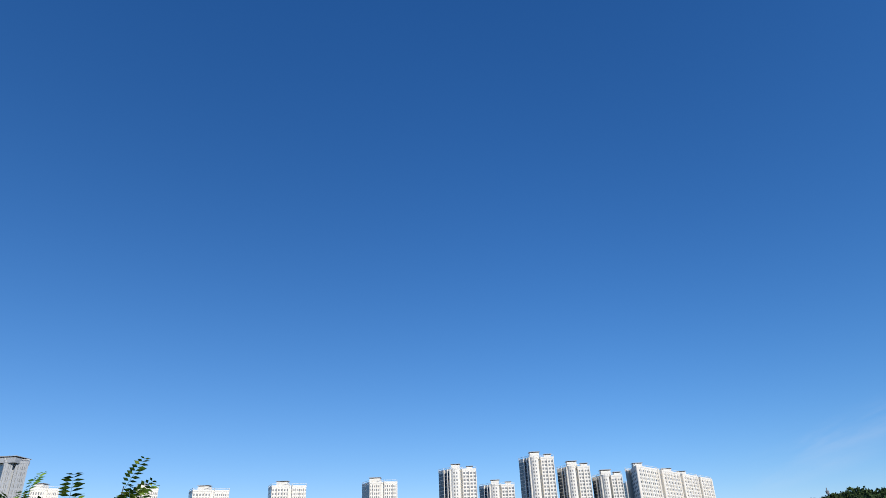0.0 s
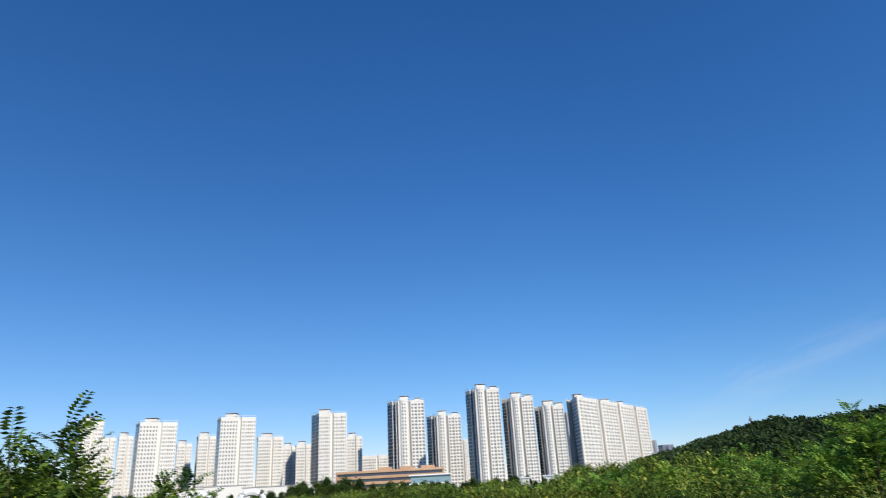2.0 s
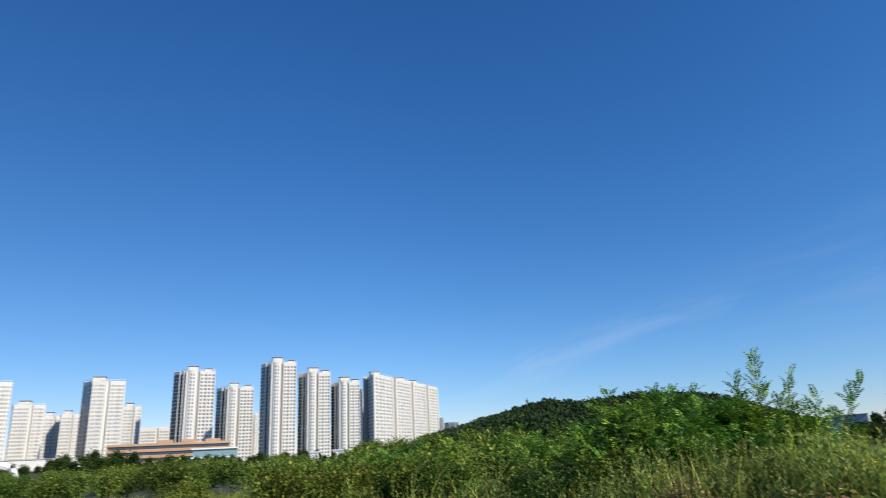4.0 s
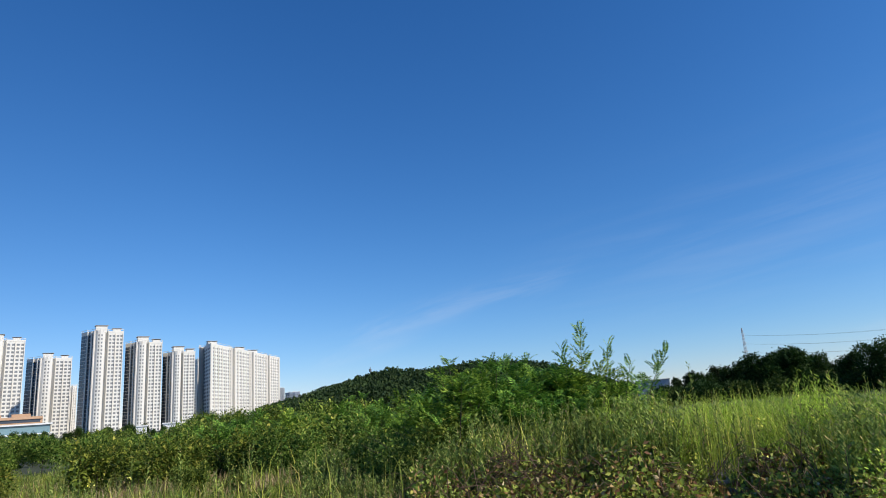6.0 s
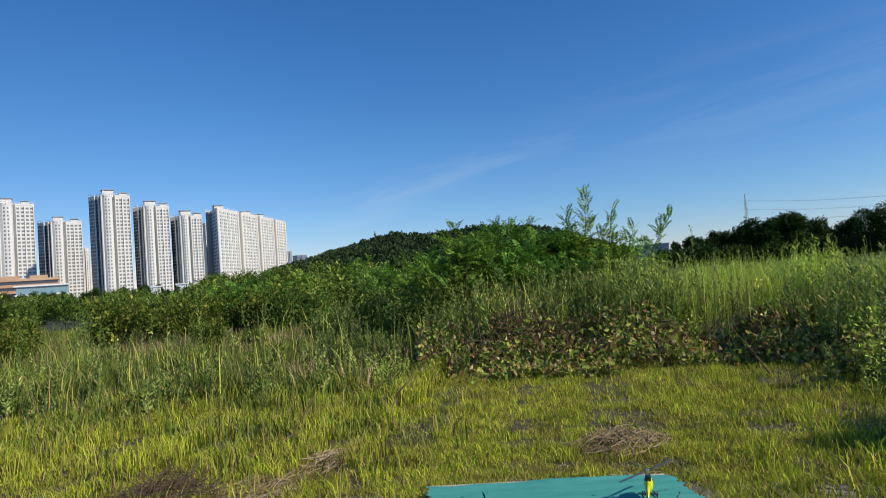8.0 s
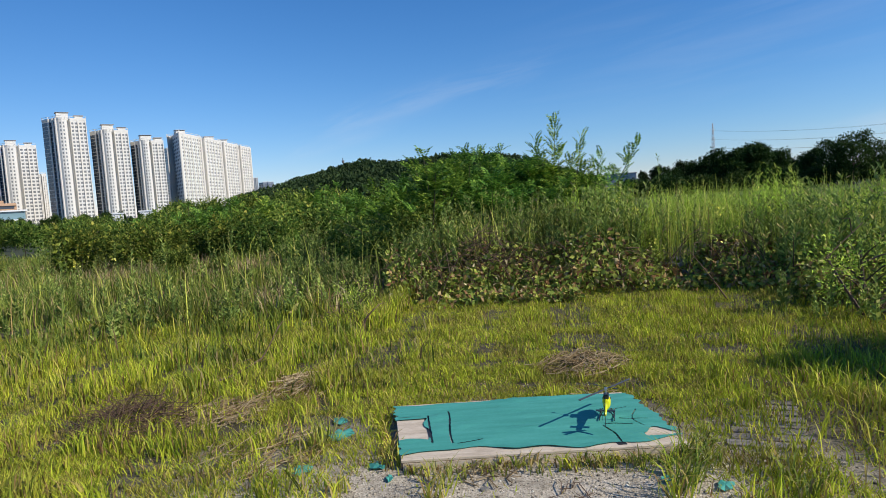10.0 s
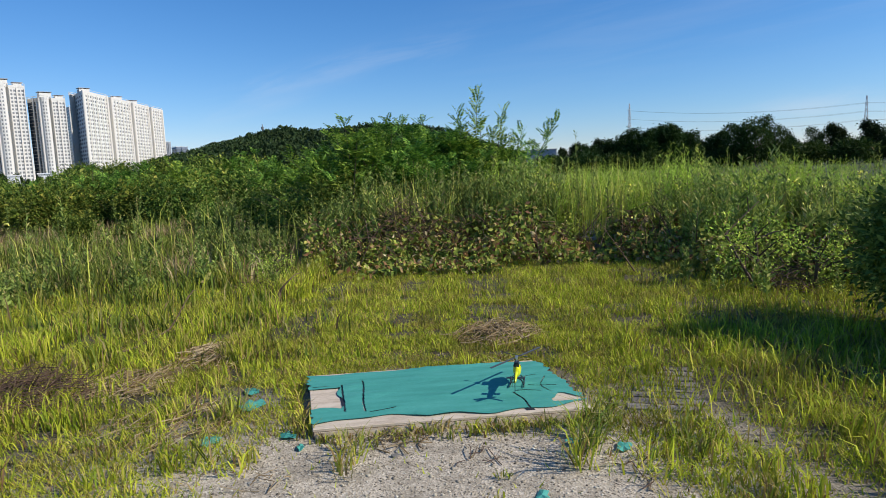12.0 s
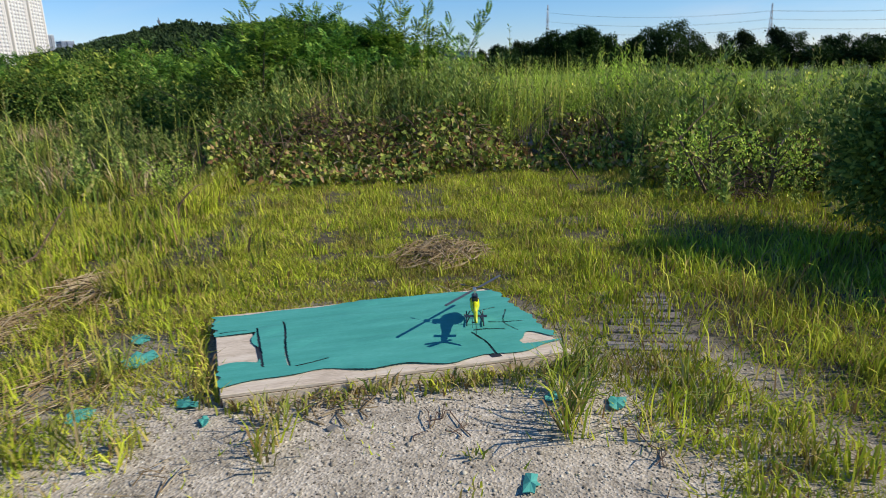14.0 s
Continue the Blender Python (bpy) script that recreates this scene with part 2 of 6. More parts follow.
M_WHITE = surface_material("white_membrane", [(0.3, (0.74, 0.74, 0.74)), (0.7, (0.83, 0.83, 0.82))], 0.4, rough=0.5, bump=0.02)
M_STEEL = surface_material("galvanised_steel", [(0.3, (0.42, 0.43, 0.45)), (0.7, (0.58, 0.58, 0.58))], 1.0, rough=0.5, bump=0.0, metallic=0.4)
M_CABLE = surface_material("power_cable", [(0.3, (0.16, 0.17, 0.19)), (0.7, (0.22, 0.23, 0.25))], 0.1, rough=0.6, bump=0.0)

# ---- mesh tools ----


def part(name, bm, material, parent=None, label=""):
    me = bpy.data.meshes.new(name)
    bm.to_mesh(me)
    bm.free()
    me.materials.append(material)
    ob = new(name, me)
    ob.parent = parent
    if label:
        tagged(ob, label)
    return ob


def tri_mesh(name, verts, tris, material, parent=None, smooth=False):
    """One mesh out of arrays of corners and triangles."""
    verts, tris = np.asarray(verts, np.float32), np.asarray(tris, np.int32)
    me = bpy.data.meshes.new(name)
    me.vertices.add(len(verts))
    me.vertices.foreach_set("co", verts.ravel())
    me.loops.add(tris.size)
    me.loops.foreach_set("vertex_index", tris.ravel())
    me.polygons.add(len(tris))
    me.polygons.foreach_set("loop_start", np.arange(0, tris.size, 3, dtype=np.int32))
    if smooth:
        me.polygons.foreach_set("use_smooth", np.ones(len(tris), bool))
    me.update(calc_edges=True)
    me.validate()
    me.materials.append(material)
    ob = new(name, me)
    ob.parent = parent
    return ob


def empty(name, place, label, category, group="", kind=""):
    ob = new(name)
    ob.location = place
    ob.empty_display_size = 0.2
    return tagged(ob, label, category, group, kind)


def box_into(bm, lo, hi, m=None):
    vs = [bm.verts.new(Vector((x, y, z)) if m is None else m @ Vector((x, y, z)))
          for x in (lo[0], hi[0]) for y in (lo[1], hi[1]) for z in (lo[2], hi[2])]
    for q in ((0, 1, 3, 2), (4, 6, 7, 5), (0, 4, 5, 1), (2, 3, 7, 6), (0, 2, 6, 4), (1, 5, 7, 3)):
        bm.faces.new([vs[i] for i in q])


def prism_into(bm, pts, z0, z1):
    lo = [bm.verts.new((x, y, z0)) for x, y in pts]
    hi = [bm.verts.new((x, y, z1)) for x, y in pts]
    n = len(pts)
    for i in range(n):
        bm.faces.new((lo[i], lo[(i + 1) % n], hi[(i + 1) % n], hi[i]))
    bm.faces.new(hi)
    bm.faces.new(lo[::-1])
    bmesh.ops.recalc_face_normals(bm, faces=bm.faces)


def tube_into(bm, pts, radii, sides=6):
    """A tapered tube along points."""
    rings = []
    for i, p in enumerate(pts):
        p = Vector(p)
        d = Vector(pts[min(i + 1, len(pts) - 1)]) - Vector(pts[max(i - 1, 0)])
        d.normalize()
        s = d.orthogonal().normalized()
        t = d.cross(s)
        rings.append([bm.verts.new(p + radii[i] * (math.cos(k * 2 * math.pi / sides) * s + math.sin(k * 2 * math.pi / sides) * t)) for k in range(sides)])
    for r0, r1 in zip(rings, rings[1:]):
        for k in range(sides):
            bm.faces.new((r0[k], r0[(k + 1) % sides], r1[(k + 1) % sides], r1[k]))
    bm.faces.new(rings[-1])
    bm.faces.new(rings[0][::-1])


def polar(az, r, z=0.0):
    return Vector((math.sin(radians(az)) * r, math.cos(radians(az)) * r, z))


def smooth(lo, hi, v):
    k = np.clip((v - lo) / (hi - lo), 0, 1)
    return k * k * (3 - 2 * k)


# ---- ground ----
HILL_AZ = [16, 20.5, 23, 25.5, 28, 30.5, 33, 35.5, 38, 41, 44, 47, 50]
HILL_EL = [0.9, 2.0, 2.7, 3.35, 3.75, 3.4, 3.65, 3.85, 3.7, 3.3, 2.2, 1.0, 0.4]


def ground_z(x, y):
    """Height of the ground; works on arrays."""
    x, y = np.asarray(x, float), np.asarray(y, float)
    r = np.hypot(x, y)
    az = np.degrees(np.arctan2(x, y))
    z = 0.025 * np.sin(x * 1.7 + 0.6) * np.cos(y * 1.3) * smooth(3.5, 7, r)
    # low mound under the brambles, bank under the tall weeds
    z = z + 0.35 * smooth(9.3, 12.0, r) * smooth(26, 34, az) * smooth(75, 62, az) * smooth(30, 18, r)
    # rise towards the town, wooded hill
    z = z + 4.0 * smooth(70, 420, r) * smooth(40, 22, az)
    crest = 600 * np.tan(np.radians(np.interp(az, HILL_AZ, HILL_EL, left=0.0, right=0.0))) - 4
    z = np.maximum(z, crest * np.clip(1 - np.abs(r - 600) / 190, 0, 1) ** 0.8 * (crest > 2))
    return z


def build_ground():
    radii = [0.0] + list(np.geomspace(0.4, 30, 70)) + list(np.geomspace(33, 900, 40)) + [1200, 2000, 3500]
    n = 220
    azs = np.linspace(0, 360, n, endpoint=False)
    R, A = np.meshgrid(radii[1:], np.radians(azs), indexing="ij")
    X, Y = R * np.sin(A), R * np.cos(A)
    Z = ground_z(X, Y)
    V = np.concatenate([[[0, 0, 0]], np.stack([X, Y, Z], -1).reshape(-1, 3)])
    T = []
    k = np.arange(n)
    k2 = (k + 1) % n
    T.append(np.stack([np.zeros(n, int), 1 + k2, 1 + k], -1))
    for i in range(len(radii) - 2):
        a0, b0 = 1 + i * n, 1 + (i + 1) * n
        T.append(np.stack([a0 + k, a0 + k2, b0 + k2], -1))
        T.append(np.stack([a0 + k, b0 + k2, b0 + k], -1))
    ob = tri_mesh("ground", V, np.concatenate(T), M_GROUND, smooth=True)
    return tagged(ob, "sandy soil with gravel, thin grass and bare patches", "ground", kind="structure")


def ground_material():
    m, nt, b = base_material("soil_and_gravel", 0.95)
    geo = nt.nodes.new("ShaderNodeNewGeometry")
    pos = geo.outputs["Position"]
    n1 = noise_node(nt, 0.9, 5, 0.65, pos)
    n2 = noise_node(nt, 14, 5, 0.7, pos)
    vor = nt.nodes.new("ShaderNodeTexVoronoi")
    vor.inputs["Scale"].default_value = 85
    nt.links.new(pos, vor.inputs["Vector"])
    grav = nt.nodes.new("ShaderNodeValToRGB")
    ramp_stops(grav, [(0.0, (0.22, 0.18, 0.125)), (0.3, (0.45, 0.375, 0.27)), (0.75, (0.62, 0.53, 0.395)), (1.0, (0.76, 0.67, 0.52))])
    nt.links.new(vor.outputs["Color"], grav.inputs["Fac"])
    soil = nt.nodes.new("ShaderNodeValToRGB")
    ramp_stops(soil, [(0.3, (0.028, 0.023, 0.011)), (0.5, (0.07, 0.056, 0.027)), (0.7, (0.17, 0.135, 0.07))])
    nt.links.new(n2.outputs["Fac"], soil.inputs["Fac"])
    # gravel patch in front of the board
    sub = nt.nodes.new("ShaderNodeVectorMath")
    sub.operation = "DISTANCE"
    sub.inputs[1].default_value = (1.55, 2.0, 0)
    nt.links.new(pos, sub.inputs[0])
    add = nt.nodes.new("ShaderNodeMath")
    add.operation = "MULTIPLY_ADD"
    add.inputs[1].default_value = 1.6
    nt.links.new(n1.outputs["Fac"], add.inputs[0])
    nt.links.new(sub.outputs["Value"], add.inputs[2])
    edge = nt.nodes.new("ShaderNodeMapRange")
    edge.inputs["From Min"].default_value = 2.0
    edge.inputs["From Max"].default_value = 3.2
    nt.links.new(add.outputs[0], edge.inputs["Value"])
    # fine brown earth between the stones, in patches
    n3 = noise_node(nt, 4.5, 6, 0.7, pos)
    earth = nt.nodes.new("ShaderNodeMapRange")
    earth.inputs["From Min"].default_value = 0.44
    earth.inputs["From Max"].default_value = 0.62
    earth.inputs["To Max"].default_value = 0.4
    nt.links.new(n3.outputs["Fac"], earth.inputs["Value"])
    stony = mix_color(nt, earth.outputs[0], grav.outputs["Color"], soil.outputs["Color"])
    col = mix_color(nt, edge.outputs[0], stony, soil.outputs["Color"])
    # beyond the field the ground carries dark rough growth
    far = nt.nodes.new("ShaderNodeVectorMath")
    far.operation = "LENGTH"
    nt.links.new(pos, far.inputs[0])
    fr = nt.nodes.new("ShaderNodeMapRange")
    fr.inputs["From Min"].default_value = 9.0
    fr.inputs["From Max"].default_value = 25.0
    nt.links.new(far.outputs["Value"], fr.inputs["Value"])
    rough_growth = nt.nodes.new("ShaderNodeValToRGB")
    ramp_stops(rough_growth, [(0.3, (0.025, 0.03, 0.010)), (0.7, (0.06, 0.07, 0.02))])
    nt.links.new(n1.outputs["Fac"], rough_growth.inputs["Fac"])
    col = mix_color(nt, fr.outputs[0], col, rough_growth.outputs["Color"])
    nt.links.new(col, b.inputs["Base Color"])
    bp = nt.nodes.new("ShaderNodeBump")
    bp.inputs["Strength"].default_value = 0.55
    bp.inputs["Distance"].default_value = 0.008
    nt.links.new(vor.outputs["Distance"], bp.inputs["Height"])
    nt.links.new(bp.outputs["Normal"], b.inputs["Normal"])
    return m


M_GROUND = ground_material()
build_ground()

# ---- apartment towers ----


def facade_into(bw, bb, br, p0, p1, z0, z1, floors, bays, win=0.6, band=0.35):
    """Windows (boxes 6 cm proud) and floor slabs (25 cm proud) along one wall from p0 to p1, whose outside lies to the right of that way."""
    p0, p1 = Vector(p0), Vector(p1)
    d = p1 - p0
    length = d.length
    d.normalize()
    n = Vector((d.y, -d.x))
    m = Matrix(((d.x, n.x, 0, p0.x), (d.y, n.y, 0, p0.y), (0, 0, 1, 0), (0, 0, 0, 1)))
    fh = (z1 - z0) / floors
    for f in range(floors):
        z = z0 + f * fh
        for k in range(bays):
            c = (k + 0.5) * length / bays
            h = length / bays * win / 2
            # near-full glazing: balcony glass whose dark colour also stands in for wing shade
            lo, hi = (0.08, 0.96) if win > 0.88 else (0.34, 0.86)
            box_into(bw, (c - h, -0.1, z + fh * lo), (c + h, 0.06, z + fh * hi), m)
        if band:
            box_into(bb, (0.3, -0.1, z - 0.15), (length - 0.3, 0.09, z + 0.5), m)
    if band:
        for k in range(0, bays + 1, 2):
            c = min(max(k * length / bays, 0.35), length - 0.35)
            wide = 0.9 if k % 4 else 0.5
            box_into(br, (c - wide / 2, -0.1, z0 - 0.8), (c + wide / 2, band + 0.25, z1 + 0.6), m)


def apartment(name, outline, facades, z0, z1, floors, label, wall=None, roof=None, group="apartment towers", pilasters=(), column=None):
    """A tower out of its outline (world x, y; counter-clockwise from above seen from outside left to right).
    facades: rows of (i, bays, window share, band depth) for the wall that starts at corner i."""
    cx = sum(p[0] for p in outline) / len(outline)
    cy = sum(p[1] for p in outline) / len(outline)
    top = empty(name, (cx, cy, z0), label, "building", group)
    inv = Matrix.Translation((-cx, -cy, -z0))
    wall = wall or M_WALL

    def put(pname, bm, mat, plabel="", kind=""):
        bm.transform(inv)
        ob = part(pname, bm, mat, top, plabel)
        if kind:
            tagged(ob, kind=kind)
        return ob
    bm = bmesh.new()
    prism_into(bm, outline, z0, z1)
    put("wall", bm, wall)
    n = len(outline)
    for i, bays, win, band in facades:
        bw, bb, br = bmesh.new(), bmesh.new(), bmesh.new()
        facade_into(bw, bb, br, outline[i], outline[(i + 1) % n], z0 + 1, z1 - 1.2, floors, bays, win, band)
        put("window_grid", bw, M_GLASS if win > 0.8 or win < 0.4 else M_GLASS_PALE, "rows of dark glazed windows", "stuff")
        if band:
            put("balcony_band", bb, wall, "", "stuff")
            put("facade_rib", br, M_PILASTER if wall is M_WALL else wall, "", "stuff")
        else:
            bb.free()
            br.free()
    for x, y, w in pilasters:
        bm = bmesh.new()
        ring = [(x + w * math.cos(k * math.pi / 5), y + w * math.sin(k * math.pi / 5)) for k in range(10)]
        prism_into(bm, ring, z0, z1 + 0.8)
        put("pilaster", bm, M_PILASTER, "cream painted pilaster")
    # parapet with a gap in height, roof house and slab
    bm = bmesh.new()
    for i in range(n):
        a, b = Vector(outline[i]), Vector(outline[(i + 1) % n])
        d = (b - a)
        L = d.length
        d.normalize()
        nn = Vector((d.y, -d.x))
        m = Matrix(((d.x, nn.x, 0, a.x), (d.y, nn.y, 0, a.y), (0, 0, 1, 0), (0, 0, 0, 1)))
        box_into(bm, (0.1, -0.35, z1 - 0.1), (L - 0.1, 0.12, z1 + 1.1), m)
    put("parapet", bm, wall)
    # rail on posts above the parapet
    bm = bmesh.new()
    for i in range(n):
        a, b = outline[i], outline[(i + 1) % n]
        tube_into(bm, [(a[0], a[1], z1 + 2.1), (b[0], b[1], z1 + 2.1)], [0.13, 0.13], 4)
        tube_into(bm, [(a[0], a[1], z1 + 0.9), (a[0], a[1], z1 + 2.2)], [0.13, 0.13], 4)
    put("roof_rail", bm, M_WALL, "white roof rail on posts")
    if roof:
        for fx, fy, sx, sy, h in roof:
            bm = bmesh.new()
            box_into(bm, (fx - sx, fy - sy, z1 - 0.2), (fx + sx, fy + sy, z1 + h))
            house = put("roof_house", bm, wall)
            bm = bmesh.new()
            box_into(bm, (fx - sx - 0.5, fy - sy - 0.5, z1 + h + 0.5), (fx + sx + 0.5, fy + sy + 0.5, z1 + h + 0.8))
            for q in (-1, 1):
                for w in (-1, 1):
                    box_into(bm, (fx + q * sx * 0.8 - 0.2, fy + w * sy * 0.8 - 0.2, z1 + h - 0.1), (fx + q * sx * 0.8 + 0.2, fy + w * sy * 0.8 + 0.2, z1 + h + 0.7))
            put("roof_slab", bm, M_ROOF, "thin grey roof slab on posts").parent = house
    return top


def local_frame(az, r):
    d = polar(az, r)
    u = Vector((math.cos(radians(az)), -math.sin(radians(az))))
    v = Vector((-math.sin(radians(az)), -math.cos(radians(az))))
    return lambda a, b: (d.x + u.x * a + v.x * b, d.y + u.y * a + v.y * b)


def y_tower(az_l, az_r, el, r, floors, label, name="apartment_tower"):
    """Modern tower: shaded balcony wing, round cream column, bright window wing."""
    at = local_frame((az_l + az_r) / 2, r)
    w = r * math.tan(radians(az_r - az_l))
    z0 = float(ground_z(*at(0, 0))) - 1.0
    z1 = 1.5 + r * math.tan(radians(el))
    pts = [(-0.5, -9), (-0.36, -3.2), (-0.34, -4.2), (-0.2, 1.5), (-0.17, 2.6), (-0.12, 3.6), (-0.05, 4.0), (0.02, 3.6), (0.06, 2.4), (0.07, -1.5), (0.12, -1.5), (0.13, 0.6), (0.5, -1.0), (0.5, -15), (-0.2, -20), (-0.46, -14)]
    out = [at(a * w, b) for a, b in pts]
    roof = [(*at(-0.04 * w, -3), 3.2, 3.0, 4.0), (*at(0.33 * w, -6), 2.2, 2.4, 2.6)]
    pil = [(*at(-0.35 * w, -3.2), 0.5), (*at(-0.255 * w, 0.2), 0.55), (*at(-0.19 * w, 2.1), 0.7)]
    # left wing 0 and 2: dark glazing enlarged to imitate the shaded side
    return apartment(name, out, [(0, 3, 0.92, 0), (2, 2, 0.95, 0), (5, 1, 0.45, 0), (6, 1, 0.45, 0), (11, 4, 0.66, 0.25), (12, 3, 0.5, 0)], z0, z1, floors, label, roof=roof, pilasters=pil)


def slab_tower(az_l, az_r, el, r, floors, label, side=0.14, bays=(4, 4), name="apartment_block", wall=None, roof=True):
    """Older slab: narrow shaded gable, two window walls with a step between."""
    at = local_frame((az_l + az_r) / 2, r)
    w = r * math.tan(radians(az_r - az_l))
    z0 = float(ground_z(*at(0, 0))) - 1.0
    z1 = 1.5 + r * math.tan(radians(el))
    pts = [(-0.5, -14), (-0.5 + side, 0.6), (0.05, 0.2), (0.06, -1.6), (0.12, -1.6), (0.13, -0.2), (0.5, -1.2), (0.48, -14), (-0.3, -15)]
    out = [at(a * w, b) for a, b in pts]
    rf = [(*at(-0.12 * w, -4), min(3.8, w * 0.17), 3.0, 3.4)] if roof else None
    if wall is M_GREY_CLAD and roof:
        rf = [(*at(0.02 * w, -5), w * 0.36, 6.0, 2.4)]
    # gable 0: wide dark panes carry its shade as colour
    return apartment(name, out, [(0, 2, 0.9, 0), (1, bays[0] + 2, 0.5, 0.2), (5, bays[1] + 2, 0.5, 0.2)], z0, z1, floors, label, wall=wall, roof=rf)


WHITE_T = "tall white apartment tower with cream pilasters and balconies"
OLD_T = "off-white slab apartment block with rows of small windows"
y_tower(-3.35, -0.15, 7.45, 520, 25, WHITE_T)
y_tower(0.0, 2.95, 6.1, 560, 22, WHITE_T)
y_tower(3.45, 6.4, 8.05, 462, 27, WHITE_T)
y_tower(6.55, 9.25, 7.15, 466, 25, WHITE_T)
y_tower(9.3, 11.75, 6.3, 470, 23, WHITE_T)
slab_tower(-27.3, -25.5, 6.3, 520, 20, OLD_T, bays=(3, 3))
slab_tower(-25.7, -24.55, 5.1, 590, 18, OLD_T, side=0.05, bays=(3, 3), roof=False)
slab_tower(-24.4, -23.35, 5.2, 590, 18, OLD_T, side=0.05, bays=(3, 3))
slab_tower(-23.3, -20.25, 6.2, 510, 20, OLD_T, side=0.1, bays=(4, 5))
slab_tower(-20.2, -19.05, 4.55, 620, 18, OLD_T, side=0.05, bays=(3, 2))
slab_tower(-18.75, -17.2, 5.1, 580, 19, OLD_T, side=0.1, bays=(3, 3))
slab_tower(-17.3, -14.25, 6.5, 500, 21, OLD_T, side=0.1, bays=(4, 5))
slab_tower(-14.1, -12.0, 4.9, 560, 18, OLD_T, side=0.05, bays=(4, 4))
slab_tower(-12.1, -10.8, 4.1, 620, 16, OLD_T, side=0.05, bays=(3, 3))
slab_tower(-11.0, -9.6, 4.2, 600, 16, OLD_T, side=0.05, bays=(3, 3))
slab_tower(-9.75, -6.8, 6.65, 500, 22, OLD_T, side=0.22, bays=(4, 4))
slab_tower(-6.85, -5.5, 4.7, 570, 18, OLD_T, side=0.05, bays=(3, 3))
slab_tower(-5.6, -3.3, 3.05, 600, 12, OLD_T, side=0.04, bays=(5, 4), roof=False)
slab_tower(2.55, 3.4, 4.0, 620, 17, OLD_T, side=0.3, bays=(2, 2), roof=False)
slab_tower(11.5, 12.4, 5.7, 600, 24, OLD_T, side=0.5, bays=(2, 2), roof=False)
slab_tower(-36.6, -34.5, 7.95, 420, 18, "dark grey high-rise with an overhanging flat roof", side=0.3, wall=M_GREY_CLAD)
slab_tower(-34.1, -32.2, 6.2, 520, 18, OLD_T, side=0.05)
slab_tower(18.35, 18.85, 3.0, 900, 14, "distant grey office block in haze", side=0.1, wall=M_GREY_CLAD, roof=False)
slab_tower(18.9, 20.1, 2.6, 950, 12, "distant blue-grey apartment block in haze", side=0.3, wall=M_SHADE_PANEL, roof=False)


def long_block():
    """The long slab whose face runs away from the field."""
    z0 = float(ground_z(*polar(13, 480).xy)) - 1
    z1 = 63.5
    near, far = polar(12.95, 510).xy, polar(18.4, 640).xy
    back = polar(12.2, 547).xy
    d = (far - near)
    L = d.length
    d.normalize()
    n = Vector((d.y, -d.x))
    out = [tuple(back)]
    facades = [(0, 6, 0.5, 0)]
    steps = [(0.0, 0), (0.25, 0), (0.25, -2.2), (0.30, -2.2), (0.30, 0.3), (0.52, 0.3), (0.52, -2.0), (0.57, -2.0), (0.57, 0.2), (0.78, 0.2), (0.78, -2.2), (0.83, -2.2), (0.83, 0), (1.0, 0)]
    for k, (f, b) in enumerate(steps):
        out.append(tuple(near + d * (f * L) + n * b))
        if k % 4 == 0 and k < 13:
            facades.append((k + 1, 11 if k < 12 else 9, 0.38, 0.25))
    out.append(tuple(far - n * 16))
    out.append(tuple(far - n * 16 - d * L * 0.9))
    roofs = []
    for f in (0.1, 0.46, 0.66):
        c = near + d * (f * L) - n * 6
        roofs.append((c.x, c.y, 3.2, 3.2, 3.4))
    pil = [(*(near + d * (f * L) + n * 0.3), 0.8) for f in (0.0, 0.25, 0.30, 0.52, 0.57, 0.78, 0.83, 1.0)]
    apartment("apartment_block", out, facades, z0, z1, 22, "long white apartment slab with a stepped roofline and shaded gable", roof=roofs, pilasters=pil)


long_block()

# ---- foliage tools ----
rng = np.random.default_rng(7)


def blade_arrays(pos, height, width, lean, seed=0):
    """Grass blades: 5 corners, 3 triangles each. pos (n,3); height, width, lean (n,)."""
    r = np.random.default_rng(seed)
    n = len(pos)
    a = r.uniform(0, 2 * np.pi, n)
    side = np.stack([np.cos(a), np.sin(a), np.zeros(n)], -1)
    b = r.uniform(0, 2 * np.pi, n)
    out = np.stack([np.cos(b), np.sin(b), np.zeros(n)], -1)
    up = np.array([0, 0, 1.0])
    h, w, l = height[:, None], width[:, None], lean[:, None]
    mid = pos + up * h * 0.55 + out * h * l * 0.3
    tip = pos + up * h * (1 - 0.35 * l) + out * h * l
    V = np.stack([pos - side * w * 0.5, pos + side * w * 0.5, mid - side * w * 0.42, mid + side * w * 0.42, tip], 1).reshape(-1, 3)
    k = np.arange(n)[:, None] * 5
    T = np.concatenate([k + [0, 1, 3], k + [0, 3, 2], k + [2, 3, 4]], 0)
    return V, T


def leaf_arrays(pos, axis, normal, length, width, fold=0.25):
    """Leaves: a lozenge of two triangles folded along its rib."""
    axis = axis / np.linalg.norm(axis, axis=1, keepdims=True)
    side = np.cross(axis, normal)
    side /= np.linalg.norm(side, axis=1, keepdims=True) + 1e-9
    nn = np.cross(side, axis)
    L, W = length[:, None], width[:, None]
    tip = pos + axis * L
    mid = pos + axis * L * 0.45
    V = np.stack([pos, mid - side * W * 0.5 + nn * W * fold, tip, mid + side * W * 0.5 + nn * W * fold], 1).reshape(-1, 3)
    k = np.arange(len(pos))[:, None] * 4
    T = np.concatenate([k + [0, 2, 1], k + [0, 3, 2]], 0)
    return V, T


def join_arrays(items):
    V, T, o = [], [], 0
    for v, t in items:
        V.append(v)
        T.append(t + o)
        o += len(v)
    return np.concatenate(V), np.concatenate(T)


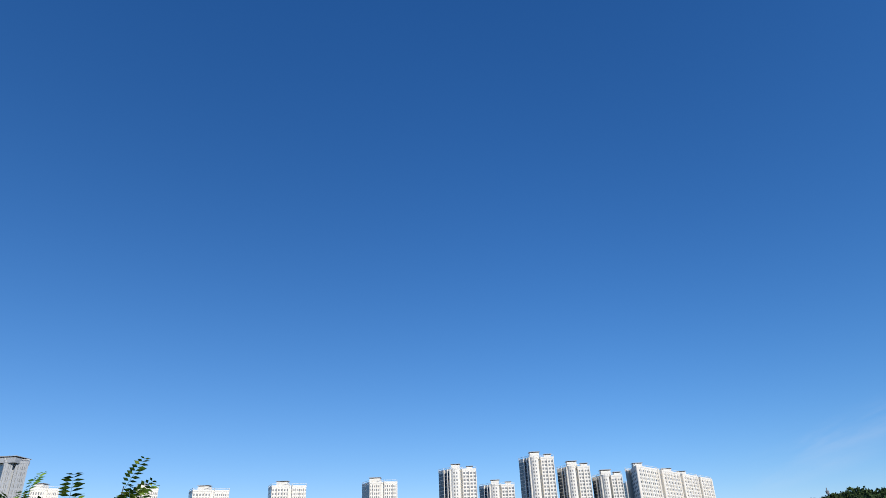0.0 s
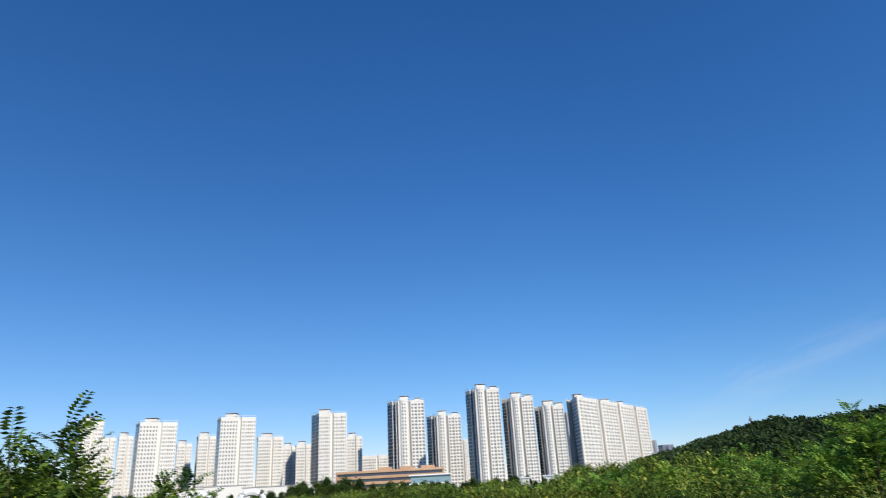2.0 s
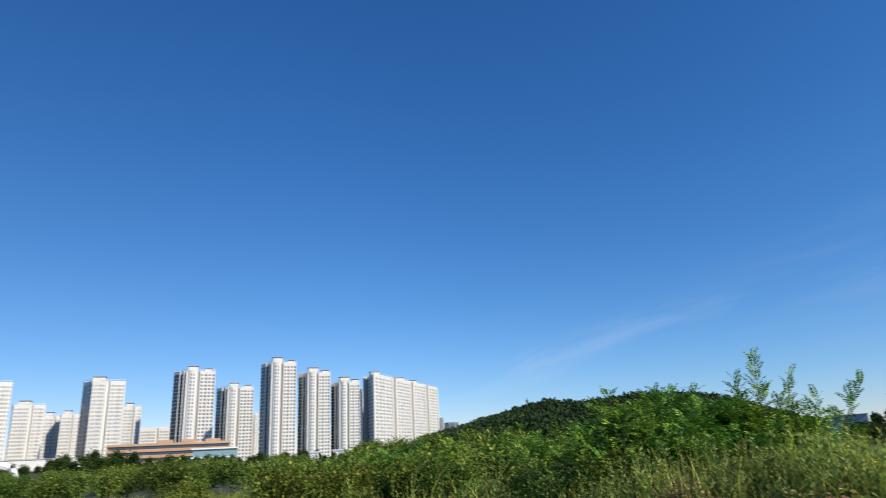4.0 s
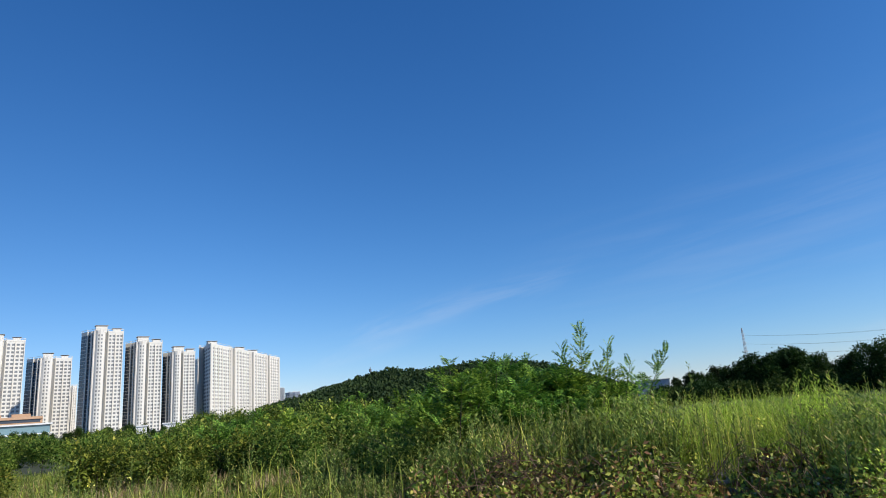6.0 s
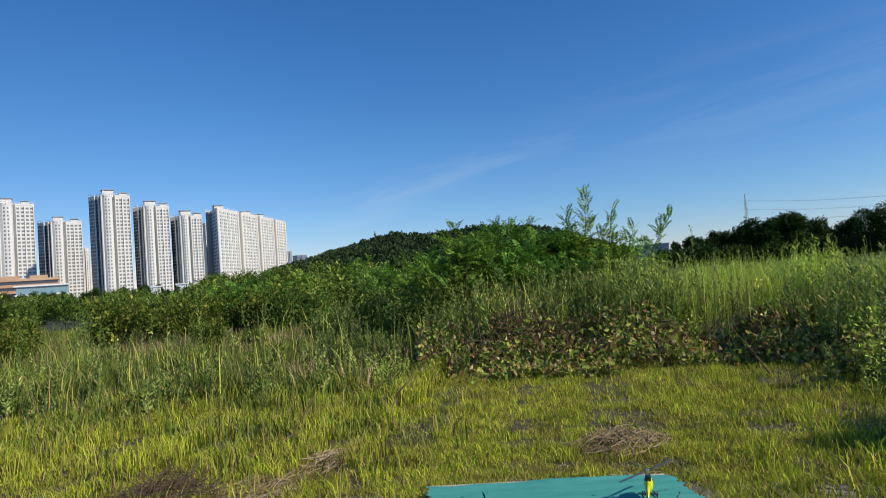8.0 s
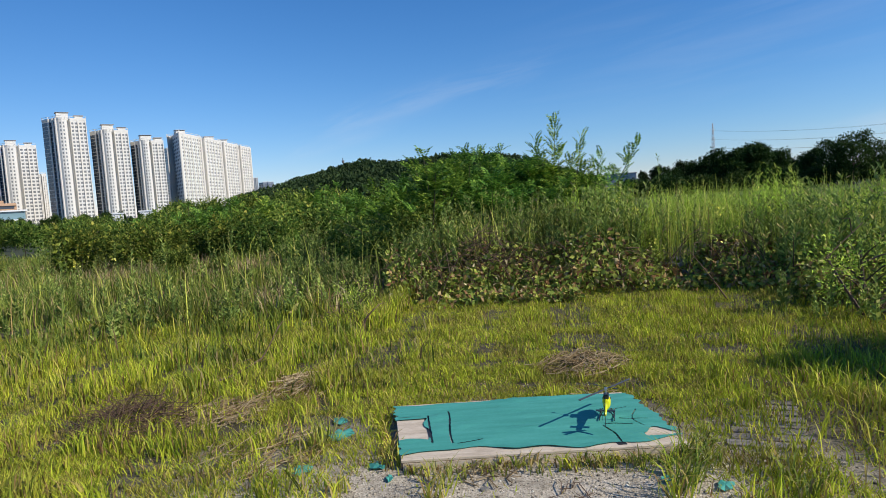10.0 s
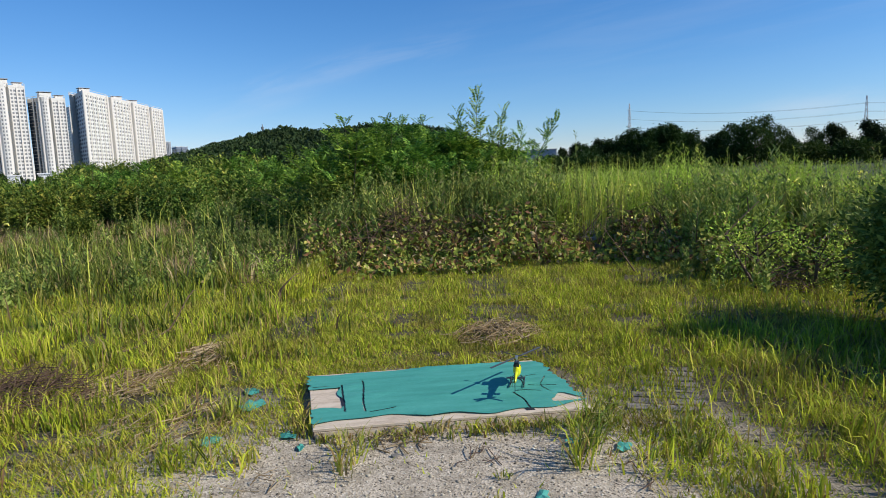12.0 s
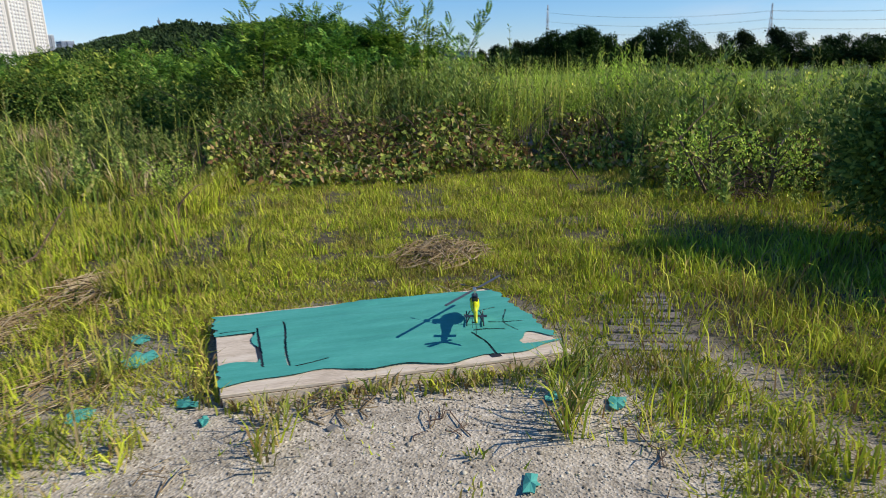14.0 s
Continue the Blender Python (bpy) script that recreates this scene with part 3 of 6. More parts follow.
def scatter_copies(template, place, turn, size, tilt=None):
    """Joined copies of one small template at places (n,3) with turns about z and sizes."""
    V, T = template
    n = len(place)
    c, s = np.cos(turn), np.sin(turn)
    x = V[None, :, 0] * c[:, None] - V[None, :, 1] * s[:, None]
    y = V[None, :, 0] * s[:, None] + V[None, :, 1] * c[:, None]
    z = np.repeat(V[None, :, 2], n, 0)
    if tilt is not None:
        x, y = x + z * tilt[:, 0:1], y + z * tilt[:, 1:2]
    P = np.stack([x, y, z], -1) * size[:, None, None] + place[:, None, :]
    TT = T[None] + (np.arange(n) * len(V))[:, None, None]
    return P.reshape(-1, 3), TT.reshape(-1, 3)


def random_dirs(r, n, up=0.0):
    d = r.normal(size=(n, 3))
    d[:, 2] += up
    return d / np.linalg.norm(d, axis=1, keepdims=True)


def field(az0, az1, r0, r1, n, seed, keep=None):
    """Random places on the ground between two bearings and two distances."""
    r = np.random.default_rng(seed)
    az = np.radians(r.uniform(az0, az1, n))
    rad = np.sqrt(r.uniform(r0 ** 2, r1 ** 2, n))
    x, y = rad * np.sin(az), rad * np.cos(az)
    if keep is not None:
        k = r.uniform(0, 1, n) < keep(x, y)
        x, y = x[k], y[k]
    return np.stack([x, y, ground_z(x, y)], -1)


def lumps(x, y, scale, seed=0.0):
    """Smooth uneven pattern between 0 and 1."""
    v = np.sin(x * scale + seed) * np.cos(y * scale * 1.13 - seed * 2) + 0.6 * np.sin(x * scale * 2.3 - y * scale * 1.9 + seed * 3) + 0.4 * np.cos(x * scale * 4.1 + y * scale * 3.7 + seed)
    return np.clip(0.5 + v * 0.28, 0, 1)


# the board's rectangle: a corner and two sides
BOARD = Vector((1.67, 3.04))
BOARD_U, BOARD_V = Vector((1.31, -0.92)), Vector((0.47, 0.87))


def off_board(x, y, margin=0.03):
    det = BOARD_U.x * BOARD_V.y - BOARD_U.y * BOARD_V.x
    a = ((x - BOARD.x) * BOARD_V.y - (y - BOARD.y) * BOARD_V.x) / det
    b = ((y - BOARD.y) * BOARD_U.x - (x - BOARD.x) * BOARD_U.y) / det
    inside = (a > -margin) & (a < 1 + margin) & (b > -margin) & (b < 1 + margin)
    return ~inside


def gravel_cover(x, y):
    """1 on the bare gravel in front of the board, 0 in the grass."""
    d = np.hypot((x - 1.7) * np.where(x > 1.7, 1.1, 0.85), y - 2.05) + 0.55 * (lumps(x, y, 2.6, 1.0) - 0.5)
    return 1 - smooth(0.75, 1.35, d)


# ---- lawn and meadow grass ----


def sprig_arrays(pos, height, width, lean, seed=0):
    """Fine short blades: one triangle each."""
    r = np.random.default_rng(seed)
    n = len(pos)
    a, b = r.uniform(0, 2 * np.pi, n), r.uniform(0, 2 * np.pi, n)
    side = np.stack([np.cos(a), np.sin(a), np.zeros(n)], -1) * width[:, None] * 0.5
    tip = pos + np.stack([np.cos(b) * lean, np.sin(b) * lean, 1 - 0.3 * lean], -1) * height[:, None]
    V = np.stack([pos - side, pos + side, tip], 1).reshape(-1, 3)
    return V, np.arange(3 * n).reshape(-1, 3)


def lawn_cover(x, y):
    """How closely the turf stands: patchy, thin round the gravel, bare under the board."""
    thick = 0.12 + 0.88 * smooth(0.32, 0.56, lumps(x, y, 2.1, 2.0) * 0.6 + lumps(x, y, 5.3, 3.0) * 0.4)
    near = smooth(2.5, 4.3, np.hypot(x, y) + 2.0 * smooth(2.2, 2.8, x) + 0.8 * (lumps(x, y, 2.0, 5.0) - 0.5))
    near = near * (0.5 + 0.5 * smooth(0.3, 0.75, np.hypot(x - 3.7, y - 2.1))) * (0.4 + 0.6 * smooth(0.5, 1.2, np.hypot(x - 1.25, y - 3.5))) * (0.42 + 0.58 * smooth(0.5, 1.5, np.hypot(x - 3.1, y - 1.65)))
    return thick * (0.16 + 0.84 * near) * (1 - 0.97 * gravel_cover(x, y)) * off_board(x, y)


def build_lawn():
    r = np.random.default_rng(12)
    # close turf
    p = np.concatenate([field(-8, 98, 1.6, 6.0, 330000, 11, lawn_cover), field(-8, 98, 6.0, 10.5, 420000, 16, lawn_cover)])
    n = len(p)
    tall = 0.5 + 0.8 * lumps(p[:, 0], p[:, 1], 1.1, 4.0) + 0.5 * smooth(0.5, 0.75, lumps(p[:, 0], p[:, 1], 3.2, 6.0))
    turf = sprig_arrays(p, r.uniform(0.02, 0.062, n) * tall, r.uniform(0.005, 0.010, n), r.uniform(0.2, 1.2, n), 13)
    # longer blades that stand out of it in tufts
    def tufts(x, y):
        return lawn_cover(x, y) * (0.12 + 0.88 * smooth(0.48, 0.72, lumps(x, y, 4.6, 9.0)))
    p = field(-8, 98, 1.6, 10.5, 130000, 17, tufts)
    n = len(p)
    long = blade_arrays(p, r.uniform(0.04, 0.115, n) * (0.7 + 0.6 * lumps(p[:, 0], p[:, 1], 1.1, 4.0)), r.uniform(0.005, 0.009, n), r.uniform(0.2, 1.1, n), 18)
    # thinner growth on the open ground behind
    q = field(98, 352, 0.5, 14, 110000, 14, lambda x, y: 0.15 + 0.85 * smooth(0.3, 0.65, lumps(x, y, 1.1, 2.0)))
    n = len(q)
    back = blade_arrays(q, r.uniform(0.03, 0.16, n), r.uniform(0.006, 0.012, n), r.uniform(0.3, 1.2, n), 15)
    V, T = join_arrays([turf, long, back])
    ob = tri_mesh("lawn_grass", V, T, M_LAWN)
    tagged(ob, "short yellow-green lawn grass with dry blades", "grass", kind="stuff")


def build_meadow():
    def keep(x, y):
        az = np.degrees(np.arctan2(x, y))
        rad = np.hypot(x, y)
        edge = smooth(5.2, 8.5, rad + 2.2 * (lumps(x, y, 0.9, 3.0) - 0.5) + 0.12 * (np.clip(az, -20, 40) - 8))
        return edge * (0.12 + 0.88 * smooth(0.3, 0.6, lumps(x, y, 1.0, 6.0))) * smooth(33, 22, az + 6 * (lumps(x, y, 1.6, 11.0) - 0.5))
    p = np.concatenate([field(-50, 33, 5.0, 15, 62000, 21, keep), field(-50, 34, 15, 34, 60000, 22)])
    r = np.random.default_rng(23)
    n = len(p)
    rad = np.hypot(p[:, 0], p[:, 1])
    h = r.uniform(0.14, 0.52, n) * (0.3 + 1.0 * lumps(p[:, 0], p[:, 1], 0.9, 9.0)) * (0.7 + 0.5 * smooth(7, 13, rad))
    V, T = blade_arrays(p, h, r.uniform(0.008, 0.016, n) * (1 + rad / 25), r.uniform(0.1, 0.7, n), 24)
    ob = tri_mesh("meadow_grass", V, T, M_MEADOW)
    tagged(ob, "tall green meadow grass with ripe stalks", "grass", kind="stuff")
    # seedling tufts in the lawn and beside the gravel
    def keep2(x, y):
        return (1 - gravel_cover(x, y)) * off_board(x, y) * smooth(0.35, 0.75, lumps(x, y, 2.2, 8.0))
    c = field(-5, 96, 2.0, 8.5, 2000, 25, keep2)
    pts = np.repeat(c, 16, 0)
    n = len(pts)
    pts = pts + np.concatenate([r.normal(0, 0.035, (n, 2)), np.zeros((n, 1))], 1)
    h = r.uniform(0.05, 0.15, n) * np.repeat(r.uniform(0.4, 1.2, len(c)), 16)
    V, T = blade_arrays(pts, h, r.uniform(0.006, 0.011, n), r.uniform(0.15, 0.7, n), 26)
    ob = tri_mesh("tuft_grass", V, T, M_LAWN)
    tagged(ob, "bright yellow-green grass tufts on sandy soil", "grass", kind="stuff")
    # coarse upright grass in tufts, on both sides of the board
    def keep3(x, y):
        bearing = np.degrees(np.arctan2(x, y))
        open_ground = smooth(0.4, 1.1, np.hypot(x - 1.25, y - 3.3))
        return (1 - gravel_cover(x, y)) * off_board(x, y) * open_ground * smooth(0.5, 0.78, lumps(x, y, 3.4, 12.0)) * (0.15 + 0.85 * smooth(0.35, 0.65, lumps(x, y, 1.2, 15.0))) * np.where((np.hypot(x, y) > 6) & (np.hypot(x, y) < 7.4), smooth(34, 24, bearing) + smooth(55, 60, bearing), 1.0)
    for az0, az1, r0, r1, count, high, seed in ((-6, 27, 3.3, 6.2, 30000, 0.24, 281), (-20, 33, 6.0, 10.0, 56000, 0.38, 283), (57, 96, 2.9, 6.0, 18000, 0.22, 285), (29, 62, 7.4, 9.3, 16000, 0.16, 287)):
        p = field(az0, az1, r0, r1, count, seed, keep3)
        n = len(p)
        h = r.uniform(0.35, 1.0, n) * high * (0.55 + 0.7 * lumps(p[:, 0], p[:, 1], 1.7, 5.0))
        V, T = blade_arrays(p, h, r.uniform(0.006, 0.011, n), r.uniform(0.1, 0.6, n), seed + 1)
        tagged(tri_mesh("coarse_grass", V, T, M_LAWN), "coarse upright yellow-green grass in tufts", "grass", kind="stuff")
    # longer, darker grass in the shade of the round bush
    p = field(60, 100, 3.0, 9.0, 9000, 27, lambda x, y: smooth(1.9, 0.6, np.hypot(x - 5.2, y - 2.1) * 0.7) * off_board(x, y))
    n = len(p)
    V, T = blade_arrays(p, r.uniform(0.07, 0.22, n), r.uniform(0.006, 0.012, n), r.uniform(0.2, 1.0, n), 28)
    ob = tri_mesh("shade_grass", V, T, M_LAWN)
    tagged(ob, "long soft grass beside the round bush", "grass", kind="stuff")


def build_pebbles():
    octa = (np.array([[1, 0, 0], [-1, 0, 0], [0, 1, 0], [0, -1, 0], [0, 0, 0.7], [0, 0, -0.5]], float),
            np.array([[0, 2, 4], [2, 1, 4], [1, 3, 4], [3, 0, 4], [2, 0, 5], [1, 2, 5], [3, 1, 5], [0, 3, 5]]))
    p = field(-2, 96, 1.6, 5.2, 70000, 31, lambda x, y: np.clip(gravel_cover(x, y) + 0.12, 0, 1) * off_board(x, y))
    r = np.random.default_rng(32)
    n = len(p)
    V, T = scatter_copies(octa, p, r.uniform(0, 6.28, n), np.clip(r.lognormal(-5.6, 0.5, n), 0.002, 0.016), r.normal(0, 0.4, (n, 2)))
    ob = tri_mesh("gravel", V, T, M_PEBBLE)
    tagged(ob, "loose grey and tan gravel of crushed stone", "gravel", kind="stuff")


M_PEBBLE = leaf_material("pebbles", [(0.0, (0.10, 0.085, 0.07)), (0.2, (0.28, 0.24, 0.19)), (0.6, (0.44, 0.38, 0.30)), (0.9, (0.62, 0.56, 0.46)), (1.0, (0.80, 0.75, 0.66))], rough=0.9, translucent=0.0, patch=0.2)

M_MUGWORT = leaf_material("mugwort_leaves", [(0, (0.102, 0.161, 0.0437)), (0.5, (0.219, 0.292, 0.0729)), (0.85, (0.379, 0.437, 0.117)), (1, (0.437, 0.321, 0.161))], patch=0.5, patch_scale=0.9)
M_STALK = leaf_material("pale_stalks", [(0, (0.259, 0.324, 0.054)), (0.6, (0.497, 0.518, 0.0972)), (0.9, (0.594, 0.518, 0.173)), (1, (0.432, 0.281, 0.13))], patch=0.3)

# ---- weeds ----


def weed_template(seed, height, leaves, leaf_len, leaf_w, stems=1, spread=0.05, droop=0.3):
    """An upright weed: thin stems with leaves along them that get smaller towards the tip."""
    r = np.random.default_rng(seed)
    items = []
    for s in range(stems):
        base = np.array([r.normal(0, spread), r.normal(0, spread), 0])
        lean = np.array([r.normal(0, 0.10), r.normal(0, 0.10), 1.0])
        h = height * r.uniform(0.75, 1.05)
        w = 0.009
        top = base + lean * h
        items.append((np.array([base - [w, 0, 0], base + [w, 0, 0], top, base - [0, w, 0], base + [0, w, 0]]), np.array([[0, 1, 2], [3, 4, 2]])))
        f = r.uniform(0.12, 1.0, leaves)
        pos = base + lean * (h * f)[:, None]
        a = r.uniform(0, 6.28, leaves)
        up = r.uniform(0.5, 1.9, leaves) - droop * (1 - f)
        axis = np.stack([np.cos(a), np.sin(a), up], -1)
        nrm = random_dirs(r, leaves, 1.5)
        size = leaf_len * (1.15 - 0.75 * f) * r.uniform(0.7, 1.3, leaves)
        items.append(leaf_arrays(pos, axis, nrm, size, size * leaf_w))
    return join_arrays(items)


def build_weeds():
    r = np.random.default_rng(41)
    goldenrod = [weed_template(50 + k, 1.0, 34, 0.14, 0.12, 2, 0.08) for k in range(3)]
    mugwort = [weed_template(60 + k, 1.0, 40, 0.13, 0.30, 2, 0.08) for k in range(3)]

    def clumps(az0, az1, r0, r1, count, stems, spread, seed):
        """Plants in clumps: places, and a height that each clump shares."""
        rr = np.random.default_rng(seed)
        c = field(az0, az1, r0, r1, count, seed)
        many = rr.poisson(stems, count) + 2
        p = np.repeat(c, many, 0)
        wide = np.repeat(rr.uniform(0.5, 1.3, count), many)
        p[:, :2] += rr.normal(0, spread, (len(p), 2)) * wide[:, None]
        p[:, 2] = ground_z(p[:, 0], p[:, 1])
        return p, np.repeat(rr.uniform(0.5, 1.12, count), many)

    def joined(*rows):
        return np.concatenate([q[0] for q in rows]), np.concatenate([q[1] for q in rows])

    def tall_bank(name, label, temps, places, h0, h1, seed, mat=M_WEED):
        rr = np.random.default_rng(seed)
        places, share = places if isinstance(places, tuple) else (places, np.ones(len(places)))
        items = []
        for k, t in enumerate(temps):
            q = places[k::len(temps)]
            n = len(q)
            items.append(scatter_copies(t, q, rr.uniform(0, 6.28, n), rr.uniform(h0, h1, n) * (0.75 + 0.4 * lumps(q[:, 0], q[:, 1], 0.9, seed)) * share[k::len(temps)], rr.normal(0, 0.06, (n, 2))))
        V, T = join_arrays(items)
        tagged(tri_mesh(name, V, T, mat), label, "weeds", kind="stuff")
    # bank behind the brambles and away to the tree line
    tall_bank("goldenrod_bank", "dense upright goldenrod weeds, light green, in rough ground", goldenrod,
              joined(clumps(47, 97, 10.8, 14.5, 95, 12, 0.22, 43), clumps(46, 98, 14.5, 26, 190, 9, 0.35, 44), clumps(44, 98, 26, 70, 260, 4, 0.9, 144)), 0.9, 1.35, 45)
    tall_bank("mugwort_stand", "grey-green mugwort stems standing behind the brambles", mugwort,
              joined(clumps(31, 52, 10.6, 12.8, 42, 9, 0.2, 46), clumps(20, 33, 10, 15, 16, 7, 0.22, 47), clumps(60, 97, 8.8, 11.5, 44, 8, 0.2, 48), clumps(48, 97, 11, 15, 40, 8, 0.25, 148)), 0.8, 1.25, 49, M_MUGWORT)
    low = [weed_template(70 + k, 0.5, 34, 0.09, 0.4, 3, 0.09) for k in range(3)]
    tall_bank("low_weeds", "low leafy weeds mixed into the meadow grass", low,
              np.concatenate([field(-48, 34, 9, 18, 420, 51), field(-48, 32, 18, 32, 800, 52), field(62, 96, 7.2, 9.5, 70, 53), field(4, 28, 8.0, 9.5, 14, 54)]), 0.6, 1.3, 55, M_MUGWORT)
    # single tall spires that stand out of the growth
    spire = [weed_template(75 + k, 1.0, 60, 0.09, 0.22, 1, 0.01, 0.0) for k in range(2)]
    tall_bank("horseweed_spires", "slender pale green weed spires rising above the field", spire,
              np.concatenate([field(2, 31, 9, 16, 34, 151), field(-40, 2, 10, 18, 40, 152), field(44, 92, 10, 13.5, 130, 153), field(36, 52, 10.6, 11.8, 70, 154)]), 0.9, 1.5, 155, M_MUGWORT)
    # bare upright stalks among the weeds
    p = np.concatenate([field(46, 95, 10.4, 15, 3000, 171, lambda x, y: smooth(0.3, 0.6, lumps(x, y, 1.3, 6.0))), field(34, 52, 10.7, 12.3, 380, 172), field(-40, 30, 9, 17, 700, 173)])
    n = len(p)
    V, T = blade_arrays(p, r.uniform(0.45, 1.4, n) * (1 - 0.35 * (p[:, 0] < 4)), r.uniform(0.009, 0.018, n), r.uniform(0.02, 0.4, n), 174)
    tagged(tri_mesh("weed_stalks", V, T, M_STALK), "upright pale yellow-green weed stalks", "weeds", kind="stuff")
    # dry rust-brown grass before the shrubs
    p = np.concatenate([field(6, 30, 15, 21, 5500, 161, lambda x, y: smooth(0.35, 0.6, lumps(x, y, 0.9, 4.0))), field(-30, 6, 17, 24, 3500, 162, lambda x, y: smooth(0.4, 0.65, lumps(x, y, 0.7, 5.0))), field(18, 31, 9.2, 11.0, 500, 163, lambda x, y: smooth(0.35, 0.6, lumps(x, y, 1.5, 4.0)))])
    n = len(p)
    V, T = blade_arrays(p, r.uniform(0.25, 0.6, n), r.uniform(0.010, 0.02, n), r.uniform(0.1, 0.6, n), 164)
    tagged(tri_mesh("dry_grass", V, T, M_STRAW), "dry rust-brown grass patches in the meadow", "grass", kind="stuff")
    # small yellow flower heads
    p = np.concatenate([field(48, 95, 9.3, 14, 60, 56), field(-40, 25, 9, 16, 12, 57)])
    pts = np.repeat(p, 7, 0)
    n = len(pts)
    pts = pts + r.normal(0, 0.035, (n, 3)) + np.stack([np.zeros(n), np.zeros(n), np.repeat(r.uniform(0.6, 1.15, len(p)), 7)], -1)
    V, T = leaf_arrays(pts, random_dirs(r, n, 0.4), random_dirs(r, n), np.full(n, 0.045), np.full(n, 0.04))
    tagged(tri_mesh("evening_primrose_flowers", V, T, M_YELLOW), "small yellow flowers on tall weeds", "flowers", kind="stuff")


# ---- brambles, dead brush, shrubs ----


def build_brambles():
    r = np.random.default_rng(61)

    def keep(x, y):
        bearing = np.degrees(np.arctan2(x, y))
        return (0.25 + 0.75 * smooth(0.25, 0.6, lumps(x, y, 1.6, 3.3))) * (0.04 + 0.96 * smooth(28, 37, bearing + 5 * (lumps(x, y, 1.9, 8.0) - 0.5)))
    p = np.concatenate([field(29, 46, 8.7, 9.3, 2000, 65, keep), field(29, 64, 9.3, 10.9, 11000, 62, keep), field(63, 78, 8.3, 9.2, 1500, 63, keep)])
    n = len(p)
    az = np.degrees(np.arctan2(p[:, 0], p[:, 1]))
    rad = np.hypot(p[:, 0], p[:, 1])
    top = (0.16 + 0.62 * lumps(p[:, 0], p[:, 1], 1.3, 7.0)) * (0.35 + 0.65 * smooth(8.9, 10.2, rad + 1.3 * (az > 63)))
    # a hollow with flat stones
    top = top * (1 - 0.75 * np.exp(-((az - 54.5) / 2.0) ** 2))
    p[:, 2] += top * r.uniform(0.05, 1.0, n) ** 0.7
    size = r.uniform(0.055, 0.12, n)
    V, T = leaf_arrays(p, random_dirs(r, n, -0.2), random_dirs(r, n, 0.8), size, size * 0.62)
    tagged(tri_mesh("bramble_thicket", V, T, M_BRAMBLE), "bramble thicket with green, brown and reddish leaves", "brambles", kind="stuff")
    # bare arching canes
    bm = bmesh.new()
    for k in range(110):
        az0 = random.uniform(31, 63)
        rr = random.uniform(9.4, 10.7)
        a = polar(az0, rr)
        a.z = float(ground_z(a.x, a.y))
        t = random.uniform(0, 6.28)
        L = random.uniform(0.4, 1.0)
        h = random.uniform(0.25, 0.8)
        pts = [a + Vector((math.cos(t) * L * f, math.sin(t) * L * f, h * math.sin(min(f * 2.0, 2.2)))) for f in (0, 0.25, 0.5, 0.75, 1)]
        tube_into(bm, pts, [0.006, 0.006, 0.005, 0.004, 0.002], 4)
    tagged(part("bramble_canes", bm, M_TWIG), "brown arching bramble canes in the thicket", "canes", kind="stuff")


def brush_pile(name, place, radius, height, count, label, mat, seed, thick=0.006, flat=False):
    """A heap of thin dry stalks."""
    rnd = random.Random(seed)
    bm = bmesh.new()
    for k in range(count):
        t = rnd.uniform(0, 6.28)
        d = radius * math.sqrt(rnd.random()) * 0.8
        c = Vector((math.cos(t) * d, math.sin(t) * d, height * rnd.random() * (1 - d / radius) + 0.01))
        w = rnd.uniform(0, 6.28) if not flat else rnd.gauss(0.5, 0.55)
        L = rnd.uniform(0.3, 0.9) * radius
        up = rnd.uniform(-0.1, 0.1) if flat else rnd.uniform(-0.1, 0.9)
        v = Vector((math.cos(w), math.sin(w), up))
        pts = [c - v * L * 0.5, c + Vector((rnd.gauss(0, 0.03), rnd.gauss(0, 0.03), rnd.gauss(0, 0.02))), c + v * L * 0.5]
        for q in pts:
            q.z = max(q.z, 0.005)
        tube_into(bm, pts, [thick, thick * 0.9, thick * 0.5], 4)
    ob = part(name, bm, mat)
    ob.location = (place[0], place[1], float(ground_z(place[0], place[1])))
    return tagged(ob, label, "brush pile", "", "stuff" if count > 300 else "")


def compound_leaf(seed, length=0.3, pairs=9):
    r = np.random.default_rng(seed)
    f = np.repeat(np.linspace(0.15, 1.0, pairs), 2)
    s = np.tile([1.0, -1.0], pairs)
    n = len(f)
    pos = np.stack([f * length, np.zeros(n), 0.10 * length * np.sin(f * 2.6)], -1)
    axis = np.stack([np.full(n, 0.35), s, r.normal(0, 0.15, n) - 0.15], -1)
    nrm = np.stack([r.normal(0, 0.2, n), r.normal(0, 0.2, n), np.ones(n)], -1)
    sz = np.full(n, 0.08) * np.sin(0.5 + f * 2.0)
    lv = leaf_arrays(pos, axis, nrm, sz, sz * 0.42, 0.1)
    rib = (np.array([[0, 0.002, 0], [0, -0.002, 0], [length, 0, 0.05 * length]]), np.array([[0, 1, 2]]))
    return join_arrays([lv, rib])


def place_template(template, pos, axis, normal, size):
    """Joined copies of a template whose x axis is turned to each axis."""
    V, T = template
    axis = axis / np.linalg.norm(axis, axis=1, keepdims=True)
    side = np.cross(normal, axis)
    side /= np.linalg.norm(side, axis=1, keepdims=True) + 1e-9
    up = np.cross(axis, side)
    P = (V[None, :, 0:1] * axis[:, None] + V[None, :, 1:2] * side[:, None] + V[None, :, 2:3] * up[:, None]) * size[:, None, None] + pos[:, None]
    return P.reshape(-1, 3), (T[None] + (np.arange(len(pos)) * len(V))[:, None, None]).reshape(-1, 3)


